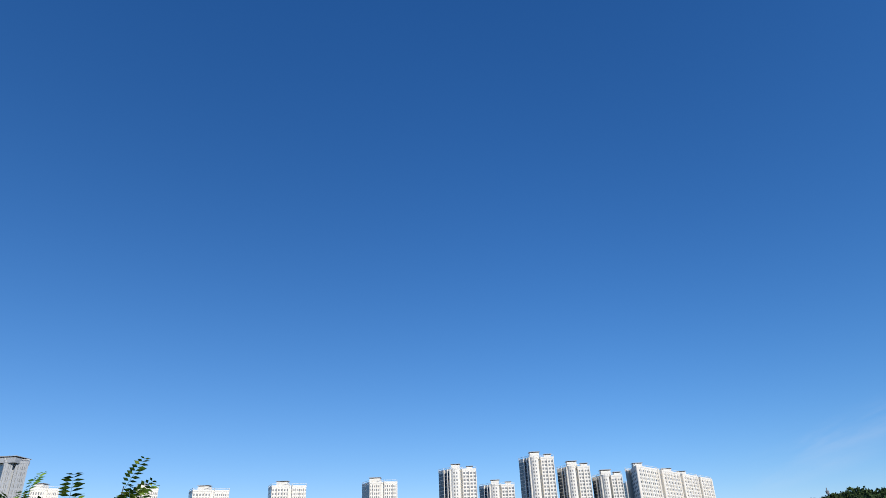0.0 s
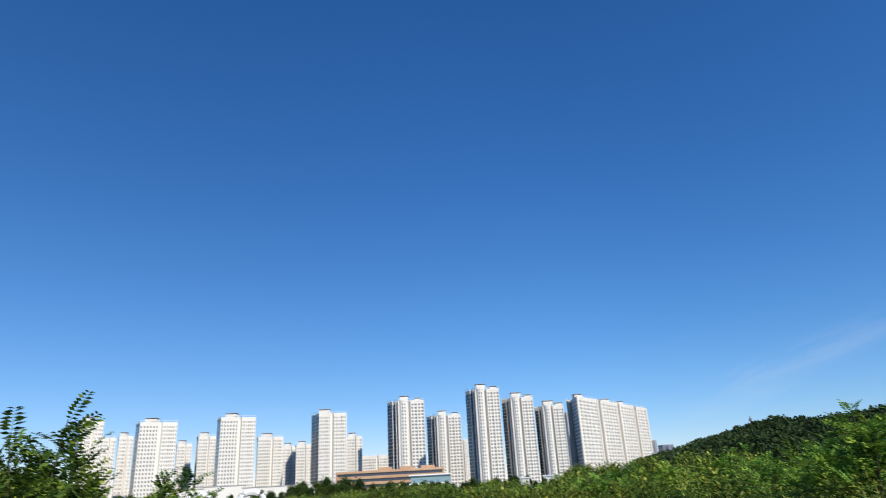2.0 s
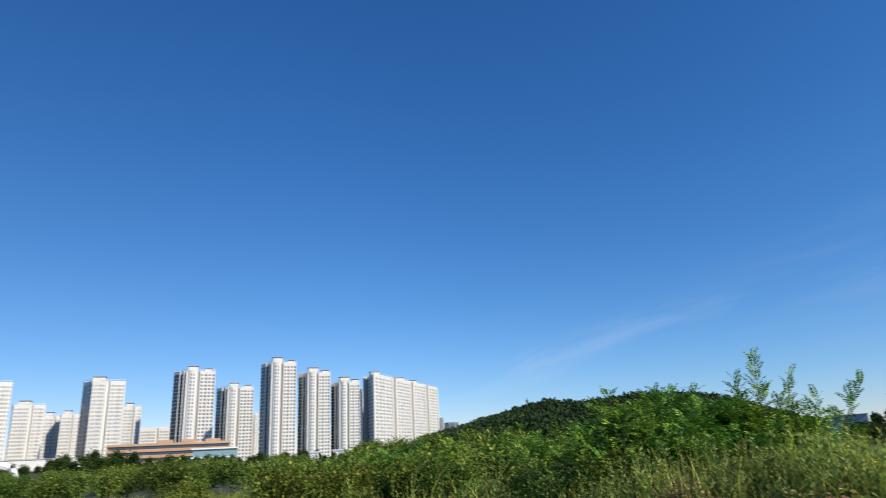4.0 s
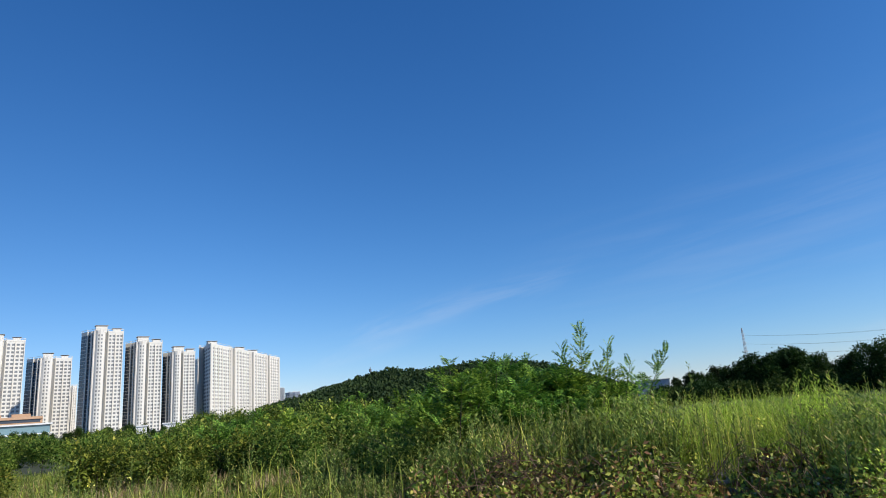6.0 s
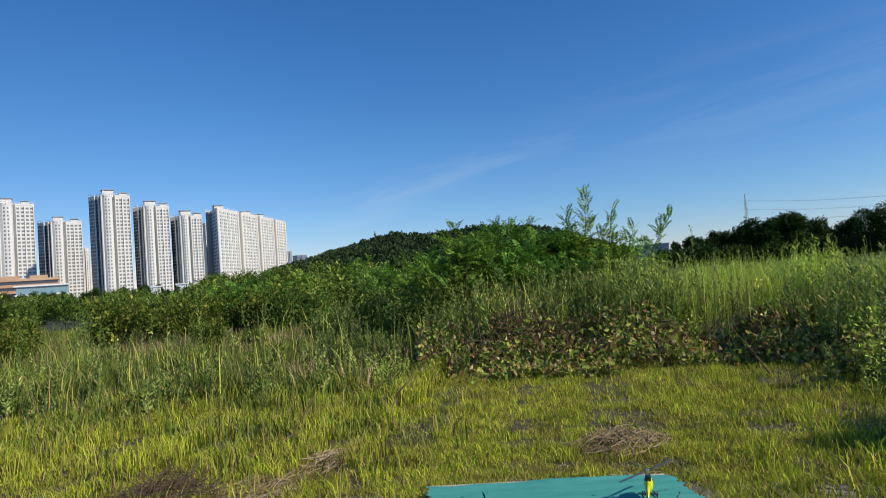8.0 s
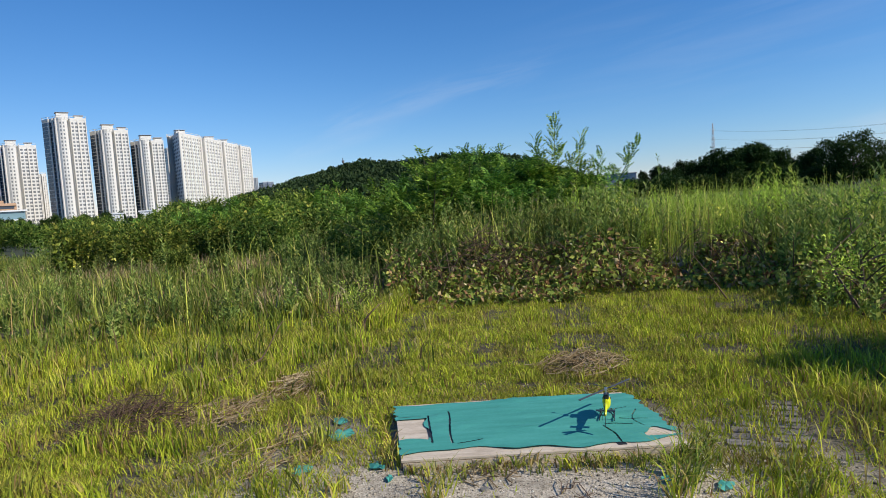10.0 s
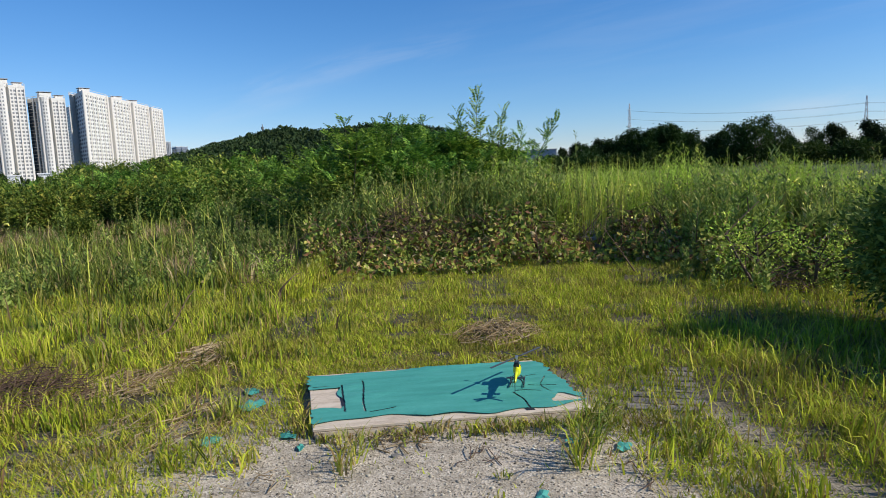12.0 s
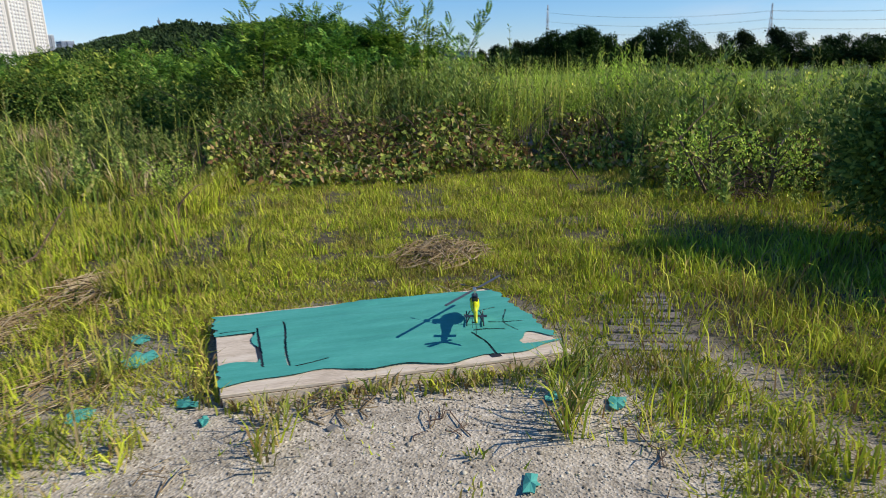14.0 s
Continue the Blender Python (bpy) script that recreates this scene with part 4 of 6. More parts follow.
def locust_shrub(seed, height, spread, shoots, leaves_per, label, inside=60, mat=None):
    """A thicket of locust shoots: bare-based stems, compound leaves along the upper part."""
    r = np.random.default_rng(seed)
    top = empty("locust_shrub", (0, 0, 0), label, "shrub", "locust shrubs")
    temps = [compound_leaf(seed + k) for k in range(2)]
    bm = bmesh.new()
    P, A, N, S = [], [], [], []
    for k in range(shoots):
        b = r.normal(0, spread * 0.25, 2)
        t = r.normal(0, spread * 0.55, 2) + b
        h = height * r.uniform(0.5, 1.0) * (1 - 0.25 * min(1, np.hypot(*t) / spread))
        pts = [Vector((b[0], b[1], -0.05)), Vector((b[0] * 0.6 + t[0] * 0.4, b[1] * 0.6 + t[1] * 0.4, h * 0.5)), Vector((t[0], t[1], h))]
        tube_into(bm, pts, [0.018, 0.012, 0.004], 5)
        m = leaves_per
        f = r.uniform(0.12, 1.0, m) ** 0.7
        x = np.where(f[:, None] < 0.5, np.array(pts[0])[None] * (1 - 2 * f[:, None]) + np.array(pts[1])[None] * 2 * f[:, None], np.array(pts[1])[None] * (2 - 2 * f[:, None]) + np.array(pts[2])[None] * (2 * f[:, None] - 1))
        a = r.uniform(0, 6.28, m)
        d = np.stack([np.cos(a), np.sin(a), r.uniform(-0.1, 0.7, m) + 0.5 * (f > 0.9)], -1)
        P.append(x + d * (r.uniform(0, 0.22, m) * (1.1 - f))[:, None])
        A.append(d)
        N.append(np.stack([r.normal(0, 0.3, m), r.normal(0, 0.3, m), np.ones(m)], -1))
        S.append(r.uniform(0.7, 1.35, m))
    part("stem", bm, M_BARK, top)
    P, A, N, S = map(np.concatenate, (P, A, N, S))
    half = len(P) // 2
    items = [place_template(temps[0], P[:half], A[:half], N[:half], S[:half]), place_template(temps[1], P[half:], A[half:], N[half:], S[half:])]
    if inside:
        # broad sprays deep inside close the thicket
        core = [((r.normal(0, spread * 0.3), r.normal(0, spread * 0.3), height * f), (spread * 0.55, spread * 0.55, height * 0.2)) for f in (0.16, 0.28, 0.38, 0.46)]
        items.append(leafy_crown(seed + 500, core, inside, 8, 0.14, 0.11, 0.45, inner=0.0))
    V, T = join_arrays(items)
    V[:, 2] = np.maximum(V[:, 2], 0.02)
    tri_mesh("crown", V, T, mat or M_LOCUST, top)
    return top


def locust_shoot(seed, height, lean, leaves, label):
    """One long shoot: a bent stem with big feathery leaves set alternately, smaller towards the tip."""
    r = np.random.default_rng(seed)
    top = empty("locust_shoot", (0, 0, 0), label, "shrub", "locust shoots")
    f = np.linspace(0, 1, 8)
    line = np.stack([lean[0] * f ** 2, lean[1] * f ** 2, height * f * (1 - 0.08 * f)], -1)
    bm = bmesh.new()
    tube_into(bm, [Vector(q) for q in line], [float(0.018 * (1 - 0.85 * v)) for v in f], 5)
    part("stem", bm, M_BARK, top)
    leaves = leaves * 2
    g0 = np.linspace(0.2, 1.0, leaves) + r.normal(0, 0.01, leaves)
    P = np.stack([np.interp(g0, f, line[:, k]) for k in range(3)], -1)
    a = np.arange(leaves) * 2.4 + r.normal(0, 0.3, leaves)
    A = np.stack([np.cos(a), np.sin(a), 0.35 + 1.3 * g0 ** 3 + r.normal(0, 0.2, leaves)], -1)
    N = np.stack([r.normal(0, 0.25, leaves), r.normal(0, 0.25, leaves), np.ones(leaves)], -1)
    S = (1.8 - 0.95 * g0) * r.uniform(0.85, 1.15, leaves)
    V, T = place_template(compound_leaf(seed + 9), P, A, N, S)
    tri_mesh("crown", V, T, M_LOCUST, top)
    return top


def leafy_crown(seed, lobes, tips, per_tip, tip_radius, leaf, width=0.6, up=0.6, inner=0.35):
    """Leaves in clusters near the outside of several lobes (centre, radii)."""
    r = np.random.default_rng(seed)
    P, A = [], []
    for c, rad in lobes:
        d = random_dirs(r, tips, 0.15)
        f = r.uniform(inner, 1.0, tips) ** 0.5
        tip = np.array(c) + d * np.array(rad) * f[:, None]
        q = np.repeat(tip, per_tip, 0) + r.normal(0, tip_radius, (tips * per_tip, 3))
        P.append(q)
        A.append(np.repeat(d, per_tip, 0) + random_dirs(r, tips * per_tip) * 0.9)
    P, A = np.concatenate(P), np.concatenate(A)
    n = len(P)
    s = leaf * r.uniform(0.6, 1.3, n)
    return leaf_arrays(P, A, random_dirs(r, n, up), s, s * width)


def branching(bm, base, height, spread, limbs, radius, seed):
    rnd = random.Random(seed)
    top = Vector((rnd.gauss(0, 0.03) * height, rnd.gauss(0, 0.03) * height, height))
    mid = top * 0.55
    tube_into(bm, [Vector((0, 0, base)), mid, top], [radius, radius * 0.7, radius * 0.2], 7)
    for k in range(limbs):
        f = rnd.uniform(0.3, 0.85)
        a = rnd.uniform(0, 6.28)
        p = top * f
        L = spread * rnd.uniform(0.6, 1.0)
        e = p + Vector((math.cos(a) * L, math.sin(a) * L, L * rnd.uniform(0.3, 0.9)))
        m = p.lerp(e, 0.5) + Vector((0, 0, 0.06 * L))
        tube_into(bm, [p, m, e], [radius * 0.45, radius * 0.3, radius * 0.08], 5)


def shrub(name, seed, height, width, leaf, tips, per_tip, material, label, category="shrub", group="", lobes=10, inside=0.3):
    r = random.Random(seed)
    top = empty(name, (0, 0, 0), label, category, group)
    bm = bmesh.new()
    branching(bm, -0.05, height * 0.8, width * 0.45, 8, 0.03, seed)
    part("stem", bm, M_BARK, top)
    ls = []
    for k in range(lobes):
        a = r.uniform(0, 6.28)
        d = width * 0.32 * math.sqrt(r.random())
        h = height * r.uniform(0.35, 0.78)
        rad = width * r.uniform(0.17, 0.3)
        ls.append(((math.cos(a) * d, math.sin(a) * d, h), (rad, rad, min(height - h, h * 0.95, rad * 1.3))))
    outer = leafy_crown(seed, ls, tips, per_tip, leaf * 1.2, leaf, 0.42)
    # large leaves deep inside close the crown
    core = [(c, tuple(q * 0.72 for q in rad)) for c, rad in ls]
    V, T = outer if not inside else join_arrays([outer, leafy_crown(seed + 500, core, int(tips * inside), 4, leaf * 1.6, leaf * (1.9 if leaf > 0.08 else 1.25), 0.6, inner=0.0)])
    V[:, 2] = np.maximum(V[:, 2], 0.02)
    tri_mesh("crown", V, T, material, top)
    return top


def set_at(thing, az, r, turn=0.0, size=1.0, sink=0.0):
    p = polar(az, r)
    thing.matrix_basis = Matrix.Translation((p.x, p.y, float(ground_z(p.x, p.y)) - sink)) @ pose(0, 0, 0, 0, 0, turn) @ Matrix.Scale(size, 4)


def copy_at(thing, az, r, turn=0.0, size=1.0, sink=0.0):
    p = polar(az, r)
    c = copy_thing(thing, pose(0, 0, 0))
    c.matrix_basis = Matrix.Translation((p.x, p.y, float(ground_z(p.x, p.y)) - sink)) @ pose(0, 0, 0, 0, 0, turn) @ Matrix.Scale(size, 4)
    return c


def build_shrubs():
    rnd = random.Random(71)
    label = "young locust shrub with feathery green compound leaves"
    kinds = [locust_shrub(81, 2.3, 1.1, 22, 46, label), locust_shrub(83, 2.15, 1.3, 24, 44, label)]
    set_at(kinds[0], 33.0, 13.5, 0, 0.98)
    set_at(kinds[1], 37.5, 13.8, 40, 1.02)
    for az, r, size in ((30.4, 16.0, 0.85), (35.2, 13.6, 1.0), (40.2, 14.4, 1.05), (42.6, 14.0, 0.98), (45.0, 14.4, 1.02), (38, 17, 1.15), (29.0, 15, 0.7), (41, 17.5, 1.1), (33.6, 17.0, 1.1), (47.0, 14.0, 0.8), (36.4, 15.2, 1.1)):
        copy_at(kinds[rnd.randrange(2)], az, r, rnd.uniform(0, 360), size * 0.93)
    # single shoots that rise clear of the thicket; lean across the view to the east
    tall = "long locust shoot with big feathery leaves above the thicket"
    for k, (az, r, h, lx, ly, n) in enumerate(((44.2, 14.0, 2.95, 0.1, -0.05, 19), (43.4, 14.2, 2.5, -0.1, 0.1, 16), (45.9, 14.0, 2.45, 0.15, -0.15, 16), (48.6, 13.8, 2.2, 0.45, -0.5, 15), (47.2, 13.9, 2.0, 0.2, -0.2, 13), (38.4, 14.0, 2.3, -0.1, 0.1, 15))):
        set_at(locust_shoot(401 + 7 * k, h, (lx, ly), n, tall), az, r)
    # band of shrubs between the meadow and the town, several plants deep
    label = "dense green shrub in the overgrown field"
    band = [shrub("field_shrub", 91, 2.4, 3.2, 0.12, 78, 5, M_SHRUB, label, "shrub", "field shrubs"),
            shrub("field_shrub", 92, 2.2, 3.6, 0.11, 80, 5, M_SHRUB, label, "shrub", "field shrubs"),
            shrub("field_shrub", 93, 2.6, 2.8, 0.125, 78, 5, M_SHRUB, label, "shrub", "field shrubs")]
    spots = []

    def crest(az):
        # how far the growth stands above eye level, in degrees
        return float(np.interp(az, (-48, -20, -16, -9, -4, 2, 6, 9, 13.5, 16, 19, 23, 26, 30), (0.8, 0.4, 0.1, 0.5, 0.35, 0.3, 0.6, 0.3, 1.3, 1.9, 0.9, 1.6, 1.3, 1.0)))

    def sized(az, r, share):
        return (1.5 + r * math.tan(radians(crest(az)))) * share / 2.35
    for az in np.arange(-48, 9, 1.5):
        r = rnd.uniform(36, 44)
        spots.append((az + rnd.uniform(-0.6, 0.6), r, sized(az, r, rnd.uniform(0.65, 1.08))))
    for az in np.arange(-47, 24, 1.25):
        r = rnd.uniform(50, 68)
        spots.append((az + rnd.uniform(-0.6, 0.6), r, sized(az, r, rnd.uniform(0.7, 1.1))))
    for az in np.arange(8, 31, 1.7):
        r = rnd.uniform(25, 31)
        spots.append((az + rnd.uniform(-0.5, 0.5), r, sized(az, r, rnd.uniform(0.55, 1.0))))
    for az in np.arange(11, 30, 2.1):
        r = rnd.uniform(21.5, 24)
        copy_at(kinds[rnd.randrange(2)], az + rnd.uniform(-0.5, 0.5), r, rnd.uniform(0, 360), sized(az, r, rnd.uniform(0.85, 1.25)))
    for az in np.arange(9, 29, 2.5):
        spots.append((az, rnd.uniform(19.5, 22), rnd.uniform(0.5, 0.68)))
    for az in (5, 8.5, -2, 24, 28):
        spots.append((az, rnd.uniform(19, 24), rnd.uniform(0.4, 0.6)))
    # low bushes dotted over the meadow and at the foot of the locusts
    for az, r in ((28.2, 13.0), (30.5, 12.6), (26.0, 14.2), (33.0, 12.9)):
        spots.append((az, r, rnd.uniform(0.42, 0.52)))
    for k in range(18):
        spots.append((rnd.uniform(-44, 27), rnd.uniform(15, 23), rnd.uniform(0.2, 0.4)))
    for k, (az, r, size) in enumerate(spots):
        if k < 3:
            set_at(band[k], az, r, rnd.uniform(0, 360), size)
        else:
            copy_at(band[rnd.randrange(3)], az, r, rnd.uniform(0, 360), size)
    # feathery trees close by on the town side
    left = locust_shrub(87, 2.45, 1.25, 20, 44, "dark green locust sapling with drooping feathery leaves", 110, M_SAPLING)
    set_at(left, -31.4, 8.6, 0, 1.12)
    copy_at(left, -36.0, 9.0, 120, 1.15)
    copy_at(left, -27.5, 9.2, 220, 0.85)
    copy_at(left, -24.0, 9.6, 20, 0.82)
    copy_at(left, -20.0, 11.0, 75, 0.7)
    copy_at(left, -29.5, 10.2, 300, 0.95)
    copy_at(left, -40.0, 9.0, 200, 1.0)
    copy_at(left, -34.2, 7.8, 250, 0.95)
    copy_at(left, -28.8, 8.0, 330, 0.9)
    copy_at(left, -25.8, 8.6, 140, 0.74)
    set_at(locust_shoot(471, 2.3, (-0.3, 0.1), 16, "locust shoot with drooping leaves at the field edge"), -33.4, 8.8)
    thin = locust_shrub(89, 2.4, 0.8, 6, 24, "thin locust sapling with sparse leaves", 0, M_SAPLING)
    set_at(thin, -21.8, 12.0, 0, 1.08)
    copy_at(thin, -17.5, 14.0, 90, 0.75)
    # round bush by the lawn
    bush = shrub("round_bush", 95, 1.3, 1.9, 0.06, 260, 6, M_BUSH, "round fine-leaved bush at the edge of the lawn", "bush", "", 10, 0.6)
    set_at(bush, 81.5, 6.3, 0, 0.95)
    copy_at(bush, 90, 6.0, 80, 0.9)
    copy_at(bush, 86, 7.6, 160, 0.6)
    woody = shrub("woody_shrub", 96, 0.85, 1.0, 0.045, 36, 4, M_WEED, "open woody shrub with small leaves and bent twigs", "shrub", "", 6, 0)
    set_at(woody, 67.5, 8.1, 20)
    copy_at(woody, 71.5, 8.0, 140, 0.85)
    copy_at(woody, 26.5, 8.7, 60, 0.6)


# ---- trees ----


def broad_tree(seed, height, width, material, label, leaf=0.34, tips=120, per_tip=5, lobes=11, low=0.25):
    r = random.Random(seed)
    top = empty("tree", (0, 0, 0), label, "tree", "tree line")
    bm = bmesh.new()
    branching(bm, -0.2, height * 0.85, width * 0.42, 10, 0.16, seed)
    part("trunk", bm, M_BARK, top)
    ls = []
    for k in range(lobes):
        f = low + (0.92 - low) * k / (lobes - 1)
        d = width * 0.34 * (1 - 0.75 * max(0, f - 0.45)) * r.uniform(0.3, 1.0)
        a = r.uniform(0, 6.28)
        rad = width * r.uniform(0.15, 0.26) * (1.15 - 0.5 * f)
        ls.append(((math.cos(a) * d, math.sin(a) * d, height * f), (rad, rad, rad * 0.8)))
    V, T = leafy_crown(seed, ls, tips, per_tip, leaf * 0.9, leaf, inner=0.2)
    tri_mesh("crown", V, T, material, top)
    return top


def build_trees():
    rnd = random.Random(101)
    dark = "dark green broadleaf tree in the distant tree line"
    pine = "dark pine tree with a ragged crown"
    kinds = [broad_tree(111, 7.0, 8.5, M_TREE, dark, 0.42, 130, 5, 14, 0.15), broad_tree(112, 7.5, 7.5, M_TREE, dark, 0.4, 130, 5, 14, 0.15), broad_tree(113, 7.0, 5.6, M_PINE, pine, 0.34, 130, 5, 14, 0.12), broad_tree(114, 7.8, 7.6, M_TREE, "open-crowned broadleaf tree, lighter green", 0.3, 75, 5, 12, 0.35)]
    # bearing, distance, kind, top above the horizon in degrees
    rows = ((51.6, 118, 2, 1.2), (52.9, 120, 2, 1.55), (53.8, 116, 0, 1.3), (54.9, 122, 2, 1.8), (56.0, 118, 0, 1.6), (57.0, 124, 1, 2.0), (58.2, 117, 0, 2.3), (59.4, 120, 1, 2.5), (60.6, 119, 0, 2.5), (61.8, 122, 0, 1.9), (62.9, 128, 2, 1.4), (64.2, 112, 1, 1.9), (65.4, 108, 3, 2.5), (66.8, 106, 3, 2.95), (68.2, 110, 3, 2.3), (69.3, 125, 1, 1.3), (71.0, 116, 3, 1.9), (72.3, 114, 2, 2.0), (74.4, 112, 2, 2.1), (75.6, 113, 3, 1.8), (78.3, 118, 0, 1.35), (79.9, 116, 3, 1.45), (81.2, 118, 0, 1.3), (83.5, 116, 1, 1.5), (86, 118, 0, 1.6))
    heights = (7.0, 7.5, 7.0, 7.8)
    used = set()
    for az, r, k, el in rows:
        want = 1.5 + r * math.tan(radians(el)) + 0.2
        size = want / (heights[k] * 1.0)
        if k in used:
            copy_at(kinds[k], az, r, rnd.uniform(0, 360), size)
        else:
            used.add(k)
            set_at(kinds[k], az, r, 0, size)
    # undergrowth that closes the foot of the tree line
    under = shrub("undergrowth_shrub", 115, 3.0, 6.5, 0.3, 70, 4, M_TREE, "dark undergrowth below the distant trees", "shrub", "undergrowth")
    first = True
    for az in np.arange(50, 92, 1.7):
        if first:
            set_at(under, az, 112, 0, 0.9)
            first = False
        else:
            copy_at(under, az, rnd.uniform(105, 118), rnd.uniform(0, 360), rnd.uniform(0.7, 1.05))
    # trees before the towers
    town = broad_tree(116, 7.0, 6.5, M_TREE, "dark green tree at the foot of the apartment towers", 0.7, 50, 4, 10, 0.06)
    town["group"] = "town trees"
    first = True
    for az in list(np.arange(-38, 22, 0.5)):
        r = rnd.uniform(190, 300)
        size = rnd.uniform(0.35, 0.6) * (1.0 + 0.7 * math.exp(-((az + 8) / 3.0) ** 2))
        if first:
            set_at(town, az, r, 0, size)
            first = False
        else:
            copy_at(town, az + rnd.uniform(-0.4, 0.4), r, rnd.uniform(0, 360), size, 0.8)


def build_forest():
    """The wooded hill: some thousands of crowns, each a ragged dome of leaf clumps."""
    r = np.random.default_rng(121)
    temps = []
    for k in range(4):
        ls = [((r.normal(0, 0.25), r.normal(0, 0.25), 0.55 + 0.2 * q), (0.42 - 0.07 * q, 0.42 - 0.07 * q, 0.38)) for q in range(3)]
        temps.append(leafy_crown(130 + k, ls, 13, 3, 0.10, 0.27, 0.8, inner=0.4))
    p = field(17, 49, 430, 640, 3800, 122)
    z = p[:, 2]
    az = np.degrees(np.arctan2(p[:, 0], p[:, 1]))
    p = p[(z > 3.0)]
    items = []
    for k, t in enumerate(temps):
        q = p[k::4].copy()
        n = len(q)
        q[:, 2] -= 1.0
        items.append(scatter_copies(t, q, r.uniform(0, 6.28, n), r.uniform(5.0, 8.0, n)))
    V, T = join_arrays(items)
    tagged(tri_mesh("hill_forest", V, T, M_FOREST), "dark green woodland covering the low hill", "woods", kind="stuff")


build_lawn()
build_meadow()
build_pebbles()
build_weeds()
build_brambles()
build_shrubs()
build_trees()
build_forest()

# ---- the landing board with its green net ----
M_PLY = surface_material("weathered_plywood", [(0.3, (0.40, 0.31, 0.21)), (0.5, (0.64, 0.52, 0.38)), (0.7, (0.76, 0.66, 0.52))], 3.0, rough=0.85, bump=0.3, stretch=(1, 6, 6))
# dark tone: the shade on the board's side is put into the colour
M_PLY_EDGE = surface_material("shade_dark_board_edge", [(0.3, (0.07, 0.05, 0.035)), (0.7, (0.14, 0.10, 0.07))], 6.0, rough=0.9, bump=0.4)
M_NET = surface_material("green_woven_net", [(0.3, (0.035, 0.25, 0.19)), (0.5, (0.06, 0.33, 0.26)), (0.7, (0.10, 0.42, 0.34))], 2.2, rough=0.75, bump=0.08, fine=14, stretch=(1, 7, 1))
M_BLACK = surface_material("matte_black", [(0.3, (0.012, 0.012, 0.014)), (0.7, (0.03, 0.03, 0.032))], 8.0, rough=0.6, bump=0.0)

BOARD_TOP = 0.06
bu, bv = BOARD_U.normalized(), BOARD_V.normalized()
BL, BD = BOARD_U.length, BOARD_V.length
# the board is slightly out of square
skew = bu.dot(bv)
BOARD_SKEW = Matrix(((1, skew, 0, 0), (0, math.sqrt(1 - skew * skew), 0, 0), (0, 0, 1, 0), (0, 0, 0, 1)))


def build_board():
    top = empty("landing_board", (BOARD.x, BOARD.y, 0), "low weathered plywood landing board on the gravel", "board")
    top.rotation_euler = (0, 0, math.atan2(bu.y, bu.x))
    bm = bmesh.new()
    prism_into(bm, [(0, 0), (BL, 0), (BL, BD), (0, BD)], BOARD_TOP - 0.018, BOARD_TOP)
    bmesh.ops.bevel(bm, geom=bm.edges[:], offset=0.003, segments=1, affect="EDGES")
    bm.transform(BOARD_SKEW)
    part("plywood_sheet", bm, M_PLY, top)
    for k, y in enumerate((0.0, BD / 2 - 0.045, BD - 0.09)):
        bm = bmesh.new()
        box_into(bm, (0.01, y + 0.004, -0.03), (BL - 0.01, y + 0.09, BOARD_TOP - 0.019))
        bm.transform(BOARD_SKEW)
        part("bearer", bm, M_PLY_EDGE, top, "dark timber bearer")
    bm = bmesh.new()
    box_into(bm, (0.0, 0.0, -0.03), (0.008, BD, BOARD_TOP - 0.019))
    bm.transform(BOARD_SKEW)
    part("side_board", bm, M_PLY_EDGE, top, "side board coloured dark for its shaded side")
    bm = bmesh.new()
    box_into(bm, (0.009, -0.002, 0.0), (BL, 0.003, BOARD_TOP - 0.02))
    bm.transform(BOARD_SKEW)
    part("front_board", bm, M_PLY, top)


def net_sheet(name, x0, x1, y0, y1, seed, amp, height, nx=60, ny=36, label="", cut=None):
    """A net with frayed edges, draped in low wrinkles over the board."""
    f0, f1, s0, s1 = [0.0] * (nx + 1), [0.0] * (nx + 1), [0.0] * (ny + 1), [0.0] * (ny + 1)
    for w, f in enumerate((f0, f1, s0, s1)):
        for q in range(len(f)):
            f[q] = amp * 1.6 * noise.noise(Vector((q / len(f) * 22, seed + w * 3.1, 0)))
    bm = bmesh.new()
    grid = {}
    for i in range(nx + 1):
        for j in range(ny + 1):
            u, v = i / nx, j / ny
            x = (x0 + s0[j]) * (1 - u) + (x1 + s1[j]) * u
            y = (y0 + f0[i]) * (1 - v) + (y1 + f1[i]) * v
            w = noise.noise(Vector((x * 2.2 + seed, y * 9.0, 0))) * 0.7 + noise.noise(Vector((x * 9, y * 9, seed))) * 0.3
            z = height + 0.006 + max(0.0, w) * 0.013
            grid[i, j] = bm.verts.new((x, y, z))
    for i in range(nx):
        for j in range(ny):
            c = sum((grid[i + a, j + b].co for a in (0, 1) for b in (0, 1)), Vector()) / 4
            if cut and cut(c.x, c.y):
                continue
            bm.faces.new((grid[i, j], grid[i + 1, j], grid[i + 1, j + 1], grid[i, j + 1]))
    loose = [v for v in bm.verts if not v.link_faces]
    for v in loose:
        bm.verts.remove(v)
    for f in bm.faces:
        f.smooth = True
    bmesh.ops.recalc_face_normals(bm, faces=bm.faces)
    return bm


